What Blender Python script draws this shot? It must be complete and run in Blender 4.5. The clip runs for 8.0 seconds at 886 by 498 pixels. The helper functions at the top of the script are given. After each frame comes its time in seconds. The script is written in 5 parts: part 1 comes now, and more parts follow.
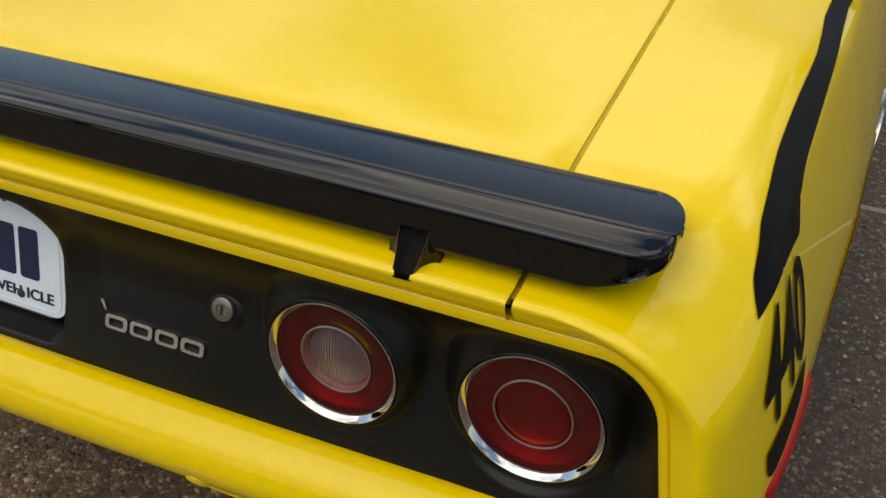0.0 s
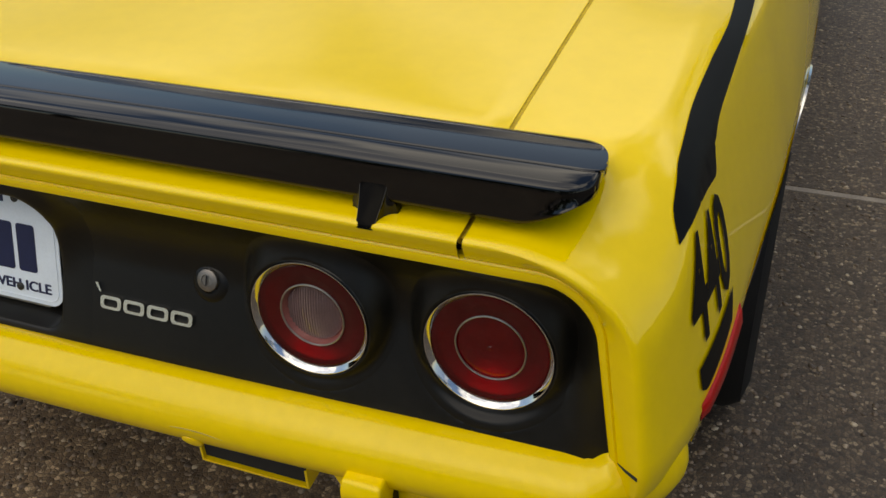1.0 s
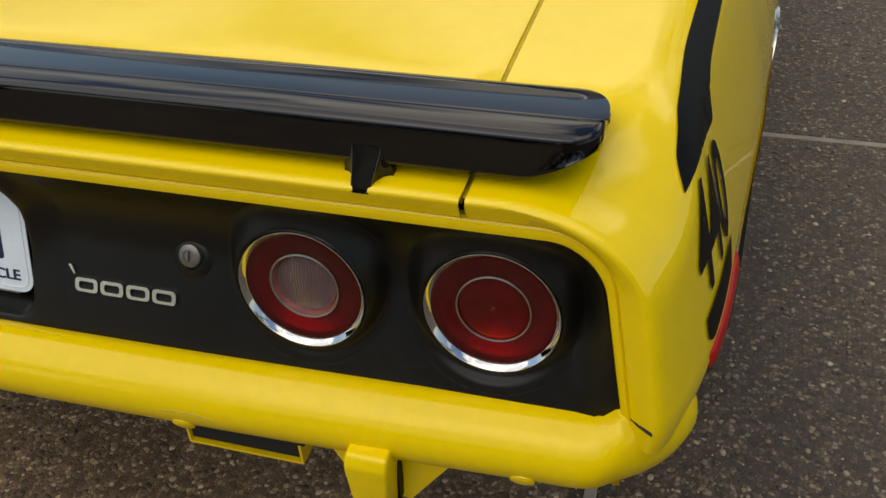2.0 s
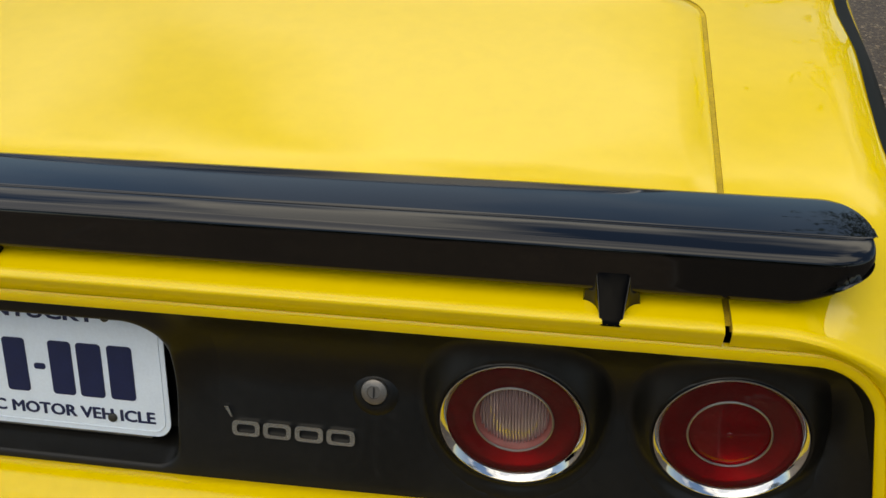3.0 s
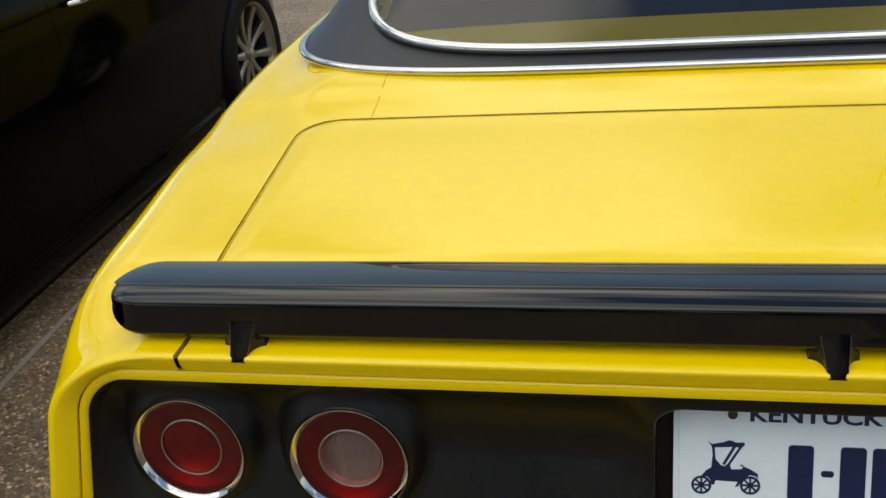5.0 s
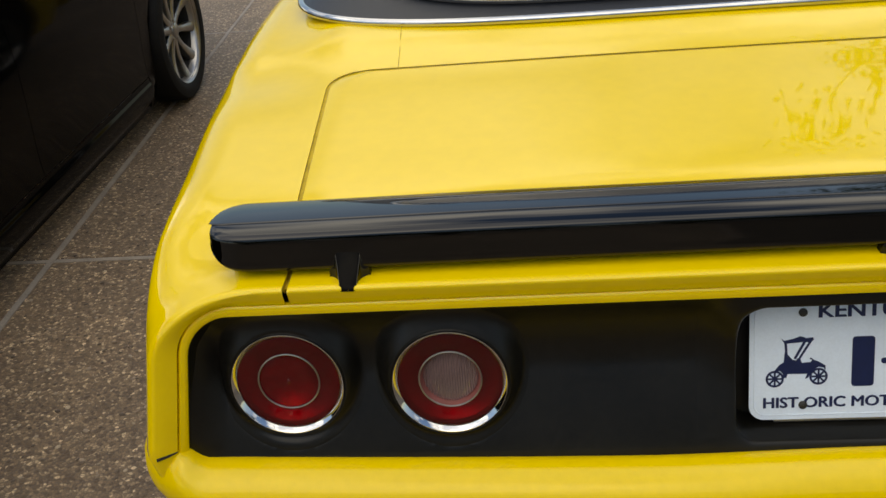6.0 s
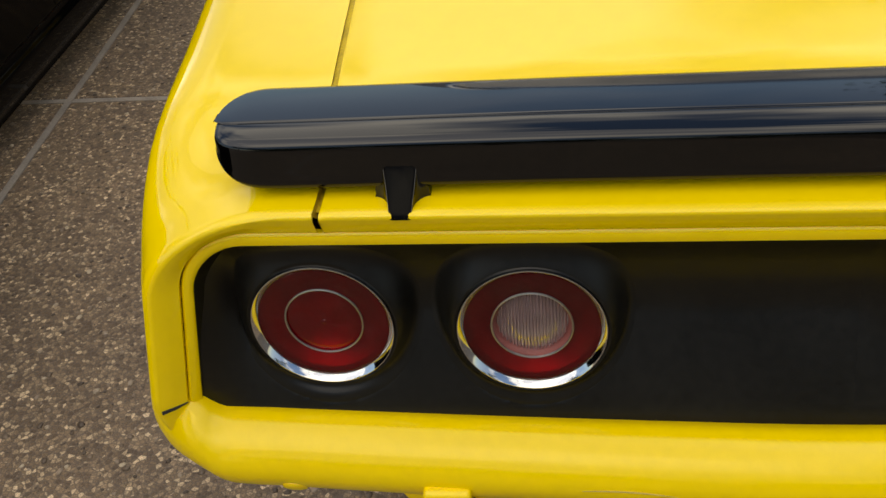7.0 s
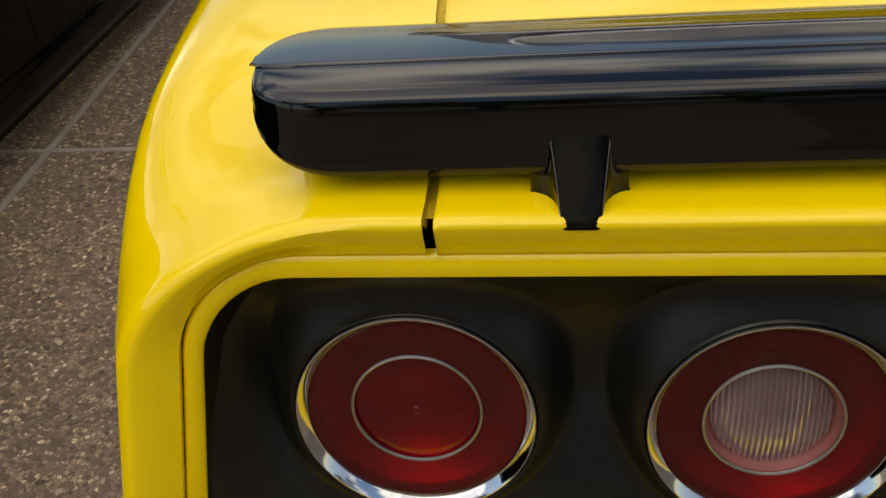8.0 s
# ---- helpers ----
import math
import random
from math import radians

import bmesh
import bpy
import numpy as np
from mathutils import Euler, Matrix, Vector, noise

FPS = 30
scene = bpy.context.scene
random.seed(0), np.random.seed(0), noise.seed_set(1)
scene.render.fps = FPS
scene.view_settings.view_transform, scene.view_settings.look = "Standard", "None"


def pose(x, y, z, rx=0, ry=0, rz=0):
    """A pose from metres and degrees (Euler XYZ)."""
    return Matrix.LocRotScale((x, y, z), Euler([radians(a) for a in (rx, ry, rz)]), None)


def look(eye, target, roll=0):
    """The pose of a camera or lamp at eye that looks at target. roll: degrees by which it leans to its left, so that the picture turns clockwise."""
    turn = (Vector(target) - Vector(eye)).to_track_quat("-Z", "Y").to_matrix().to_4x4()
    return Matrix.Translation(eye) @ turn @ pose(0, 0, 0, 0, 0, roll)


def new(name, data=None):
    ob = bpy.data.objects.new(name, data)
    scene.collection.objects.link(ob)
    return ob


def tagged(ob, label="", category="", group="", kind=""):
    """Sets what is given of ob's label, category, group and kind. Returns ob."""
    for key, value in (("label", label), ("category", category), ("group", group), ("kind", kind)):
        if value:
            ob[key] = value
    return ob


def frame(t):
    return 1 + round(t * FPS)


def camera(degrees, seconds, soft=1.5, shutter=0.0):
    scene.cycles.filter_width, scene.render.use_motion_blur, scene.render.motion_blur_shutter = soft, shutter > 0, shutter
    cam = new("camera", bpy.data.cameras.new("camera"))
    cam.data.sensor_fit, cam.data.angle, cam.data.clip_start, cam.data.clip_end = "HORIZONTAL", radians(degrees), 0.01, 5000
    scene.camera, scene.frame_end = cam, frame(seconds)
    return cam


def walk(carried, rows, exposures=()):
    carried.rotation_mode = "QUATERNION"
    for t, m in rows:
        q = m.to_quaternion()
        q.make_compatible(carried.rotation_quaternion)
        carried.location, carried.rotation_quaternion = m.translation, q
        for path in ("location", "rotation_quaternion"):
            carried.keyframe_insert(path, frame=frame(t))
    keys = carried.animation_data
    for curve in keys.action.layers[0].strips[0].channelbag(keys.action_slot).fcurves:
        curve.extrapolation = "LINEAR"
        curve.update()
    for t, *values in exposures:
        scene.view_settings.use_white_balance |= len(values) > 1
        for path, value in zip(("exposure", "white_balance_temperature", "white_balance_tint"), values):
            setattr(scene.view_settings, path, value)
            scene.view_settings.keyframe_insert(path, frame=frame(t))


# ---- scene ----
cam = camera(49.44, 8.0)
PATH = [
    (0, (0.8995, -0.5944, 1.3885), (0.3067, 0.7360, 0.3308), -0.18),
    (0.5, (0.9596, -0.6531, 1.3972), (0.4485, 0.7521, 0.3951), -1.54),
    (1, (0.9725, -0.7105, 1.3845), (0.3985, 0.6693, 0.3810), -2.90),
    (1.2, (0.9886, -0.7169, 1.3698), (0.3760, 0.6500, 0.3716), -3.95),
    (2.3, (0.8320, -0.6730, 1.3663), (0.4538, 0.7118, 0.2804), -2.97),
    (2.5, (0.7601, -0.6543, 1.3809), (0.4346, 0.7456, 0.2972), -2.34),
    (3, (0.5888, -0.6642, 1.4090), (0.3058, 0.7910, 0.3881), -2.42),
    (3.5, (0.3837, -0.7486, 1.4032), (0.0644, 0.7543, 0.4655), -3.27),
    (4, (0.1600, -0.8241, 1.4056), (-0.2041, 0.6981, 0.5165), -4.16),
    (4.5, (-0.0283, -0.8067, 1.4224), (-0.4768, 0.7202, 0.5815), -5.82),
    (4.7, (-0.0873, -0.8100, 1.4484), (-0.5211, 0.7369, 0.6367), -5.62),
    (5.8, (-0.3946, -0.9529, 1.4393), (-0.5651, 0.6527, 0.6436), -5.49),
    (6, (-0.4099, -0.9538, 1.4396), (-0.5714, 0.6261, 0.5924), -5.25),
    (6.5, (-0.4337, -0.9009, 1.4010), (-0.6103, 0.5704, 0.3793), -5.06),
    (7, (-0.4704, -0.6576, 1.3764), (-0.7185, 0.7248, 0.2506), -6.96),
    (7.3, (-0.5125, -0.5343, 1.3162), (-0.7780, 0.8718, 0.2242), -6.63),
    (7.5, (-0.5374, -0.4764, 1.2730), (-0.8170, 0.9426, 0.2014), -6.62),
    (7.8, (-0.5969, -0.4230, 1.2084), (-0.8316, 1.0197, 0.1579), -5.74),
    (8, (-0.6271, -0.4071, 1.1416), (-0.8506, 1.0710, 0.1390), -5.31),
]
walk(cam, [(t, look(eye, target, roll)) for t, eye, target, roll in PATH], [(0, -0.20, 7300, 10), (1.2, -0.32, 7300, 10), (2.5, -0.17, 7300, 10), (3, -0.19, 7200, 8), (4, -0.18, 7100, 5), (4.7, -0.16, 7100, 5), (6, -0.24, 7250, 9), (6.5, -0.26, 7300, 10), (7, -0.09, 7300, 10), (7.5, -0.14, 7370, 11), (8, -0.14, 7450, 13)])

# ---- light: bright sky with broken cloud, high soft sun ----
SUN_ELEV, SUN_TURN = 63.0, 234.0
world = bpy.data.worlds.new("sky")
scene.world = world
world.use_nodes = True
wn, wl = world.node_tree.nodes, world.node_tree.links
wn.clear()
w_out, w_bg = wn.new("ShaderNodeOutputWorld"), wn.new("ShaderNodeBackground")
w_sky = wn.new("ShaderNodeTexSky")
w_sky.sky_type, w_sky.sun_disc, w_sky.dust_density, w_sky.ozone_density = "NISHITA", False, 0.25, 3.0
w_sky.sun_elevation, w_sky.sun_rotation = radians(SUN_ELEV), radians(SUN_TURN)
w_co, w_noise, w_ramp, w_mix = wn.new("ShaderNodeTexCoord"), wn.new("ShaderNodeTexNoise"), wn.new("ShaderNodeValToRGB"), wn.new("ShaderNodeMix")
w_map = wn.new("ShaderNodeMapping")
w_map.inputs["Scale"].default_value = (1.0, 1.0, 1.35)
w_noise.inputs["Scale"].default_value, w_noise.inputs["Detail"].default_value, w_noise.inputs["Roughness"].default_value = 2.0, 3.5, 0.48
w_ramp.color_ramp.elements[0].position, w_ramp.color_ramp.elements[1].position = 0.470, 0.590
w_mix.data_type = "RGBA"
w_mix.inputs[7].default_value = (17.0, 16.2, 14.5, 1)
w_bg.inputs["Strength"].default_value = 0.148
w_gain, w_sep, w_rise = wn.new("ShaderNodeMix"), wn.new("ShaderNodeSeparateXYZ"), wn.new("ShaderNodeMapRange")
w_gain.data_type, w_gain.blend_type = "RGBA", "MULTIPLY"
w_gain.inputs[0].default_value = 1.0
w_rise.inputs["From Min"].default_value, w_rise.inputs["From Max"].default_value = 0.0, 1.0
w_rise.inputs["To Min"].default_value, w_rise.inputs["To Max"].default_value = 0.86, 1.74
wl.new(w_co.outputs["Generated"], w_map.inputs["Vector"])
wl.new(w_co.outputs["Generated"], w_sep.inputs[0])
wl.new(w_sep.outputs["Z"], w_rise.inputs["Value"])
wl.new(w_map.outputs["Vector"], w_noise.inputs["Vector"])
wl.new(w_noise.outputs["Fac"], w_ramp.inputs["Fac"])
w_open, w_cover, w_low, w_both = wn.new("ShaderNodeMapRange"), wn.new("ShaderNodeMath"), wn.new("ShaderNodeMapRange"), wn.new("ShaderNodeMath")
w_low.inputs["From Min"].default_value, w_low.inputs["From Max"].default_value = 0.40, 0.62
w_low.inputs["To Min"].default_value, w_low.inputs["To Max"].default_value = 0.06, 1.0
w_both.operation = "MULTIPLY"
wl.new(w_sep.outputs["Z"], w_low.inputs["Value"])
wl.new(w_low.outputs[0], w_both.inputs[1])
w_open.inputs["From Min"].default_value, w_open.inputs["From Max"].default_value = 0.42, 0.75
w_open.inputs["To Min"].default_value, w_open.inputs["To Max"].default_value = 1.0, 0.45
w_cover.operation = "MULTIPLY"
wl.new(w_sep.outputs["Z"], w_open.inputs["Value"])
wl.new(w_ramp.outputs["Color"], w_cover.inputs[0])
wl.new(w_open.outputs[0], w_cover.inputs[1])
wl.new(w_cover.outputs[0], w_both.inputs[0])
wl.new(w_both.outputs[0], w_mix.inputs[0])
wl.new(w_sky.outputs["Color"], w_mix.inputs[6])
wl.new(w_mix.outputs[2], w_gain.inputs[6])
wl.new(w_rise.outputs[0], w_gain.inputs[7])
wl.new(w_gain.outputs[2], w_bg.inputs["Color"])
wl.new(w_bg.outputs["Background"], w_out.inputs["Surface"])
sun = new("sun", bpy.data.lights.new("sun", "SUN"))
sun.data.energy, sun.data.angle, sun.data.color = 1.35, radians(80), (1.0, 0.90, 0.72)
sun_az = radians(90 - SUN_TURN)
sun.matrix_world = look((12 * math.cos(sun_az) * math.cos(radians(SUN_ELEV)), 12 * math.sin(sun_az) * math.cos(radians(SUN_ELEV)), 12 * math.sin(radians(SUN_ELEV))), (0, 0, 0))


# ---- materials ----
def material(name, color, rough=0.5, metal=0.0, coat=0.0, coat_rough=0.03, vary=0.0, vary_scale=6.0, bump=0.0, bump_scale=200.0, rough_vary=0.0, transmission=0.0, ior=1.5, spec=0.5):
    m = bpy.data.materials.new(name)
    m.use_nodes = True
    n, l = m.node_tree.nodes, m.node_tree.links
    b = n["Principled BSDF"]
    b.inputs["Base Color"].default_value = (*color, 1)
    b.inputs["Roughness"].default_value, b.inputs["Metallic"].default_value = rough, metal
    b.inputs["Coat Weight"].default_value, b.inputs["Coat Roughness"].default_value = coat, coat_rough
    b.inputs["Transmission Weight"].default_value, b.inputs["IOR"].default_value = transmission, ior
    b.inputs["Specular IOR Level"].default_value = spec
    co = n.new("ShaderNodeTexCoord")
    if vary:
        big, fine, add, ramp, mul = n.new("ShaderNodeTexNoise"), n.new("ShaderNodeTexNoise"), n.new("ShaderNodeMath"), n.new("ShaderNodeMapRange"), n.new("ShaderNodeMix")
        big.inputs["Scale"].default_value, fine.inputs["Scale"].default_value = vary_scale, vary_scale * 14
        big.inputs["Detail"].default_value = fine.inputs["Detail"].default_value = 4
        add.operation = "ADD"
        ramp.inputs["From Min"].default_value, ramp.inputs["From Max"].default_value = 0.7, 1.3
        ramp.inputs["To Min"].default_value, ramp.inputs["To Max"].default_value = 1 - vary, 1 + vary
        mul.data_type, mul.blend_type = "RGBA", "MULTIPLY"
        mul.inputs[0].default_value, mul.inputs[6].default_value = 1, (*color, 1)
        for t in (big, fine):
            l.new(co.outputs["Object"], t.inputs["Vector"])
        l.new(big.outputs["Fac"], add.inputs[0])
        l.new(fine.outputs["Fac"], add.inputs[1])
        l.new(add.outputs[0], ramp.inputs["Value"])
        l.new(ramp.outputs[0], mul.inputs[7])
        l.new(mul.outputs[2], b.inputs["Base Color"])
        if rough_vary:
            rr = n.new("ShaderNodeMapRange")
            rr.inputs["From Min"].default_value, rr.inputs["From Max"].default_value = 0.7, 1.3
            rr.inputs["To Min"].default_value, rr.inputs["To Max"].default_value = max(0.0, rough - rough_vary), rough + rough_vary
            l.new(add.outputs[0], rr.inputs["Value"])
            l.new(rr.outputs[0], b.inputs["Roughness"])
    if bump:
        bn, bt = n.new("ShaderNodeBump"), n.new("ShaderNodeTexNoise")
        bt.inputs["Scale"].default_value, bt.inputs["Detail"].default_value = bump_scale, 3
        bn.inputs["Strength"].default_value, bn.inputs["Distance"].default_value = bump, 0.001
        l.new(co.outputs["Object"], bt.inputs["Vector"])
        l.new(bt.outputs["Fac"], bn.inputs["Height"])
        l.new(bn.outputs["Normal"], b.inputs["Normal"])
    return m


YELLOW = material("yellow_car_paint", (0.87, 0.603, 0.004), 0.5, coat=1.0, coat_rough=0.03, vary=0.03, vary_scale=3, spec=0.0)
YELLOW_SOFT = material("yellow_bumper_paint", (0.87, 0.603, 0.004), 0.5, coat=0.8, coat_rough=0.16, vary=0.04, vary_scale=5, spec=0.0)
GLOSS_BLACK = material("gloss_black_paint", (0.0010, 0.0009, 0.0008), 0.04, vary=0.1, spec=0.50)
FOOT_BLACK = material("black_moulded_plastic", (0.0016, 0.0012, 0.0008), 0.14, spec=0.05, vary=0.15)
SATIN_BLACK = material("satin_black_paint", (0.0056, 0.0050, 0.0036), 0.38, spec=0.28, vary=0.25, vary_scale=9, bump=0.06, bump_scale=900, rough_vary=0.06)
DECAL_BLACK = material("black_vinyl_decal", (0.004, 0.0038, 0.0032), 0.5, spec=0.12, vary=0.1)
VINYL = material("black_vinyl_top", (0.008, 0.009, 0.012), 0.36, spec=0.32, vary=0.15, bump=0.25, bump_scale=700)
CHROME = material("chrome", (0.60, 0.595, 0.58), 0.07, metal=1.0, vary=0.05, vary_scale=40)
STEEL = material("brushed_steel", (0.42, 0.40, 0.37), 0.32, metal=1.0, vary=0.15, vary_scale=60)
BADGE = material("dull_chrome", (0.58, 0.56, 0.52), 0.22, metal=1.0, vary=0.1, vary_scale=60)
LOCK = material("worn_lock_metal", (0.22, 0.20, 0.175), 0.42, metal=0.8, vary=0.2, vary_scale=80)
RED_LENS = material("red_lamp_lens", (0.42, 0.0006, 0.0050), 0.05, transmission=0.90, spec=0.42, ior=1.45, vary=0.30, vary_scale=28)
CLEAR_LENS = material("clear_ribbed_lens", (0.33, 0.225, 0.215), 0.07, transmission=0.55, spec=0.10, ior=1.45, vary=0.12, vary_scale=50)
RED_BULB = material("red_bulb_housing", (0.26, 0.085, 0.07), 0.35, vary=0.2, vary_scale=60)
REFLECTOR = material("lamp_reflector", (0.30, 0.30, 0.30), 0.32, metal=1.0, vary=0.1, vary_scale=50)
RUBBER = material("tyre_rubber", (0.008, 0.0075, 0.007), 0.75, spec=0.2, vary=0.25, vary_scale=12, bump=0.2, bump_scale=150)
UNDER = material("underbody_black", (0.010, 0.010, 0.010), 0.8, vary=0.3, bump=0.3, bump_scale=60)
PLATE_WHITE = material("plate_white", (0.76, 0.84, 0.91), 0.32, vary=0.04, vary_scale=25, coat=0.2)
PLATE_BLUE = material("plate_blue", (0.005, 0.012, 0.060), 0.4, vary=0.15, vary_scale=40)
BOLT = material("dull_bolt", (0.05, 0.048, 0.04), 0.55, metal=0.5, vary=0.4, vary_scale=120)
SEAM = material("panel_gap", (0.50, 0.34, 0.006), 0.8, vary=0.3, vary_scale=30)
SCUFF = material("scuffed_paint", (0.46, 0.33, 0.06), 0.7, vary=0.3, vary_scale=90)
MARKER_RED = material("red_marker_plastic", (0.40, 0.004, 0.003), 0.3, spec=0.25, vary=0.1, vary_scale=40)
GLASS = material("tinted_glass", (0.28, 0.32, 0.34), 0.0, transmission=1.0, ior=1.45)
DARK_PAINT = material("black_car_paint", (0.0016, 0.0016, 0.0016), 0.07, vary=0.1, spec=0.06)
DARK_PLASTIC = material("grey_plastic", (0.02, 0.02, 0.02), 0.6, vary=0.2)
ALLOY = material("silver_alloy", (0.40, 0.385, 0.36), 0.28, metal=0.9, vary=0.08, vary_scale=20)
INTERIOR = material("dark_interior", (0.012, 0.012, 0.012), 0.8, vary=0.2)
BARK = material("bark", (0.10, 0.07, 0.05), 0.9, vary=0.4, vary_scale=8, bump=0.6, bump_scale=30)
LEAF = material("leaves", (0.05, 0.08, 0.02), 0.55, vary=0.4, vary_scale=2)
JOINT = material("concrete_divider", (0.27, 0.23, 0.185), 0.85, vary=0.25, vary_scale=12, bump=0.3, bump_scale=80)


def aggregate():
    """Exposed aggregate paving: brown pebbles of many tones in dark cement."""
    m = bpy.data.materials.new("exposed_aggregate")
    m.use_nodes = True
    n, l = m.node_tree.nodes, m.node_tree.links
    b = n["Principled BSDF"]
    co = n.new("ShaderNodeTexCoord")
    v, v2, big, ramp, edge, mixc, stain, mul, bump = (n.new("ShaderNode" + k) for k in ("TexVoronoi", "TexVoronoi", "TexNoise", "ValToRGB", "ValToRGB", "Mix", "MapRange", "Mix", "Bump"))
    warp = n.new("ShaderNodeTexNoise")
    warp.inputs["Scale"].default_value = 60
    wadd = n.new("ShaderNodeVectorMath")
    wadd.operation = "MULTIPLY_ADD"
    wadd.inputs[1].default_value = (0.006, 0.006, 0.006)
    v.inputs["Scale"].default_value, v2.inputs["Scale"].default_value = 105, 105
    v2.feature = "DISTANCE_TO_EDGE"
    big.inputs["Scale"].default_value, big.inputs["Detail"].default_value = 1.3, 5
    e = ramp.color_ramp.elements
    e[0].position, e[0].color = 0.0, (0.064, 0.041, 0.023, 1)
    e[1].position, e[1].color = 1.0, (0.46, 0.34, 0.205, 1)
    for pos, c in ((0.35, (0.112, 0.074, 0.041, 1)), (0.62, (0.158, 0.106, 0.060, 1)), (0.86, (0.232, 0.165, 0.096, 1))):
        x = e.new(pos)
        x.color = c
    edge.color_ramp.elements[0].position, edge.color_ramp.elements[1].position = 0.0, 0.16
    mixc.data_type = mul.data_type = "RGBA"
    mul.blend_type = "MULTIPLY"
    mul.inputs[0].default_value = 1
    mixc.inputs[6].default_value = (0.080, 0.058, 0.039, 1)
    stain.inputs["From Min"].default_value, stain.inputs["From Max"].default_value = 0.3, 0.7
    stain.inputs["To Min"].default_value, stain.inputs["To Max"].default_value = 0.75, 1.2
    sep = n.new("ShaderNodeSeparateColor")
    l.new(co.outputs["Object"], warp.inputs["Vector"])
    l.new(warp.outputs["Color"], wadd.inputs[0])
    l.new(co.outputs["Object"], wadd.inputs[2])
    for t in (v, v2):
        l.new(wadd.outputs["Vector"], t.inputs["Vector"])
    l.new(co.outputs["Object"], big.inputs["Vector"])
    l.new(v.outputs["Color"], sep.inputs[0])
    l.new(sep.outputs[0], ramp.inputs["Fac"])
    l.new(v2.outputs["Distance"], edge.inputs["Fac"])
    l.new(edge.outputs["Color"], mixc.inputs[0])
    grit, speck, fleck = n.new("ShaderNodeTexNoise"), n.new("ShaderNodeMapRange"), n.new("ShaderNodeMix")
    grit.inputs["Scale"].default_value, grit.inputs["Detail"].default_value = 330, 4
    speck.inputs["From Min"].default_value, speck.inputs["From Max"].default_value = 0.3, 0.7
    speck.inputs["To Min"].default_value, speck.inputs["To Max"].default_value = 0.45, 1.6
    fleck.data_type, fleck.blend_type = "RGBA", "MULTIPLY"
    fleck.inputs[0].default_value = 1
    l.new(co.outputs["Object"], grit.inputs["Vector"])
    l.new(grit.outputs["Fac"], speck.inputs["Value"])
    l.new(ramp.outputs["Color"], fleck.inputs[6])
    l.new(speck.outputs[0], fleck.inputs[7])
    l.new(fleck.outputs[2], mixc.inputs[7])
    l.new(big.outputs["Fac"], stain.inputs["Value"])
    l.new(mixc.outputs[2], mul.inputs[6])
    # Uneven light put into the colour: brighter left of the car, darker right.
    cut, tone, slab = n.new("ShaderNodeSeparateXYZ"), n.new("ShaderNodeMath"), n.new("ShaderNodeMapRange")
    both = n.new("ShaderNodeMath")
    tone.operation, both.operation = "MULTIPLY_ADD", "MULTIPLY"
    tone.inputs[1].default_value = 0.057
    # slab steps this painted brightness under the car.
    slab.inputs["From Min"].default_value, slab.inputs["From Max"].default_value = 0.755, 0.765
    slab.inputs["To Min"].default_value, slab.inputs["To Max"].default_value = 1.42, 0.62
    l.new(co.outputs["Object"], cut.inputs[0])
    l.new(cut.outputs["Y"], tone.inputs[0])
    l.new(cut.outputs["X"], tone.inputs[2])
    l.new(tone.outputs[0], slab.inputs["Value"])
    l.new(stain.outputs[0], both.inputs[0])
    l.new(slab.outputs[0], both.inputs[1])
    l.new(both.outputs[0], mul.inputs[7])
    l.new(mul.outputs[2], b.inputs["Base Color"])
    bump.inputs["Strength"].default_value, bump.inputs["Distance"].default_value = 0.45, 0.002
    l.new(edge.outputs["Color"], bump.inputs["Height"])
    l.new(bump.outputs["Normal"], b.inputs["Normal"])
    b.inputs["Roughness"].default_value = 0.62
    return m


def pebble_material():
    """Pebbles, each of its own tone."""
    m = bpy.data.materials.new("pebbles")
    m.use_nodes = True
    n, l = m.node_tree.nodes, m.node_tree.links
    b = n["Principled BSDF"]
    g, ramp = n.new("ShaderNodeNewGeometry"), n.new("ShaderNodeValToRGB")
    e = ramp.color_ramp.elements
    e[0].position, e[0].color = 0.0, (0.066, 0.045, 0.030, 1)
    e[1].position, e[1].color = 1.0, (0.50, 0.40, 0.27, 1)
    for pos, c in ((0.3, (0.119, 0.083, 0.054, 1)), (0.6, (0.198, 0.140, 0.092, 1)), (0.85, (0.317, 0.244, 0.167, 1))):
        x = e.new(pos)
        x.color = c
    l.new(g.outputs["Random Per Island"], ramp.inputs["Fac"])
    l.new(ramp.outputs["Color"], b.inputs["Base Color"])
    b.inputs["Roughness"].default_value = 0.5
    return m


AGGREGATE, PEBBLE = aggregate(), pebble_material()


# ---- mesh helpers ----
def mesh_of(bm, name, crease=38.0):
    """The mesh of bm, with edges kept sharp where it turns hard."""
    for e in bm.edges:
        if len(e.link_faces) == 2 and e.calc_face_angle(0.0) > radians(crease):
            e.smooth = False
    me = bpy.data.meshes.new(name)
    bm.to_mesh(me)
    bm.free()
    return me


def part(name, bm, mat, parent, label="", smooth=True, m=None):
    return part_of(name, mesh_of(bm, name), mat, parent, label, smooth, m)


def part_of(name, me, mat, parent, label="", smooth=True, m=None):
    if not me.materials:
        me.materials.append(mat)
        me.polygons.foreach_set("use_smooth", [smooth] * len(me.polygons))
        me.update()
    ob = new(name, me)
    if m is not None:
        ob.matrix_basis = m
    ob.parent = parent
    if label:
        tagged(ob, label)
    return ob


def thing(name, label, category, kind="", at=(0, 0, 0), group=""):
    ob = new(name)
    ob.location = at
    ob.empty_display_size = 0.2
    return tagged(ob, label, category, group, kind)


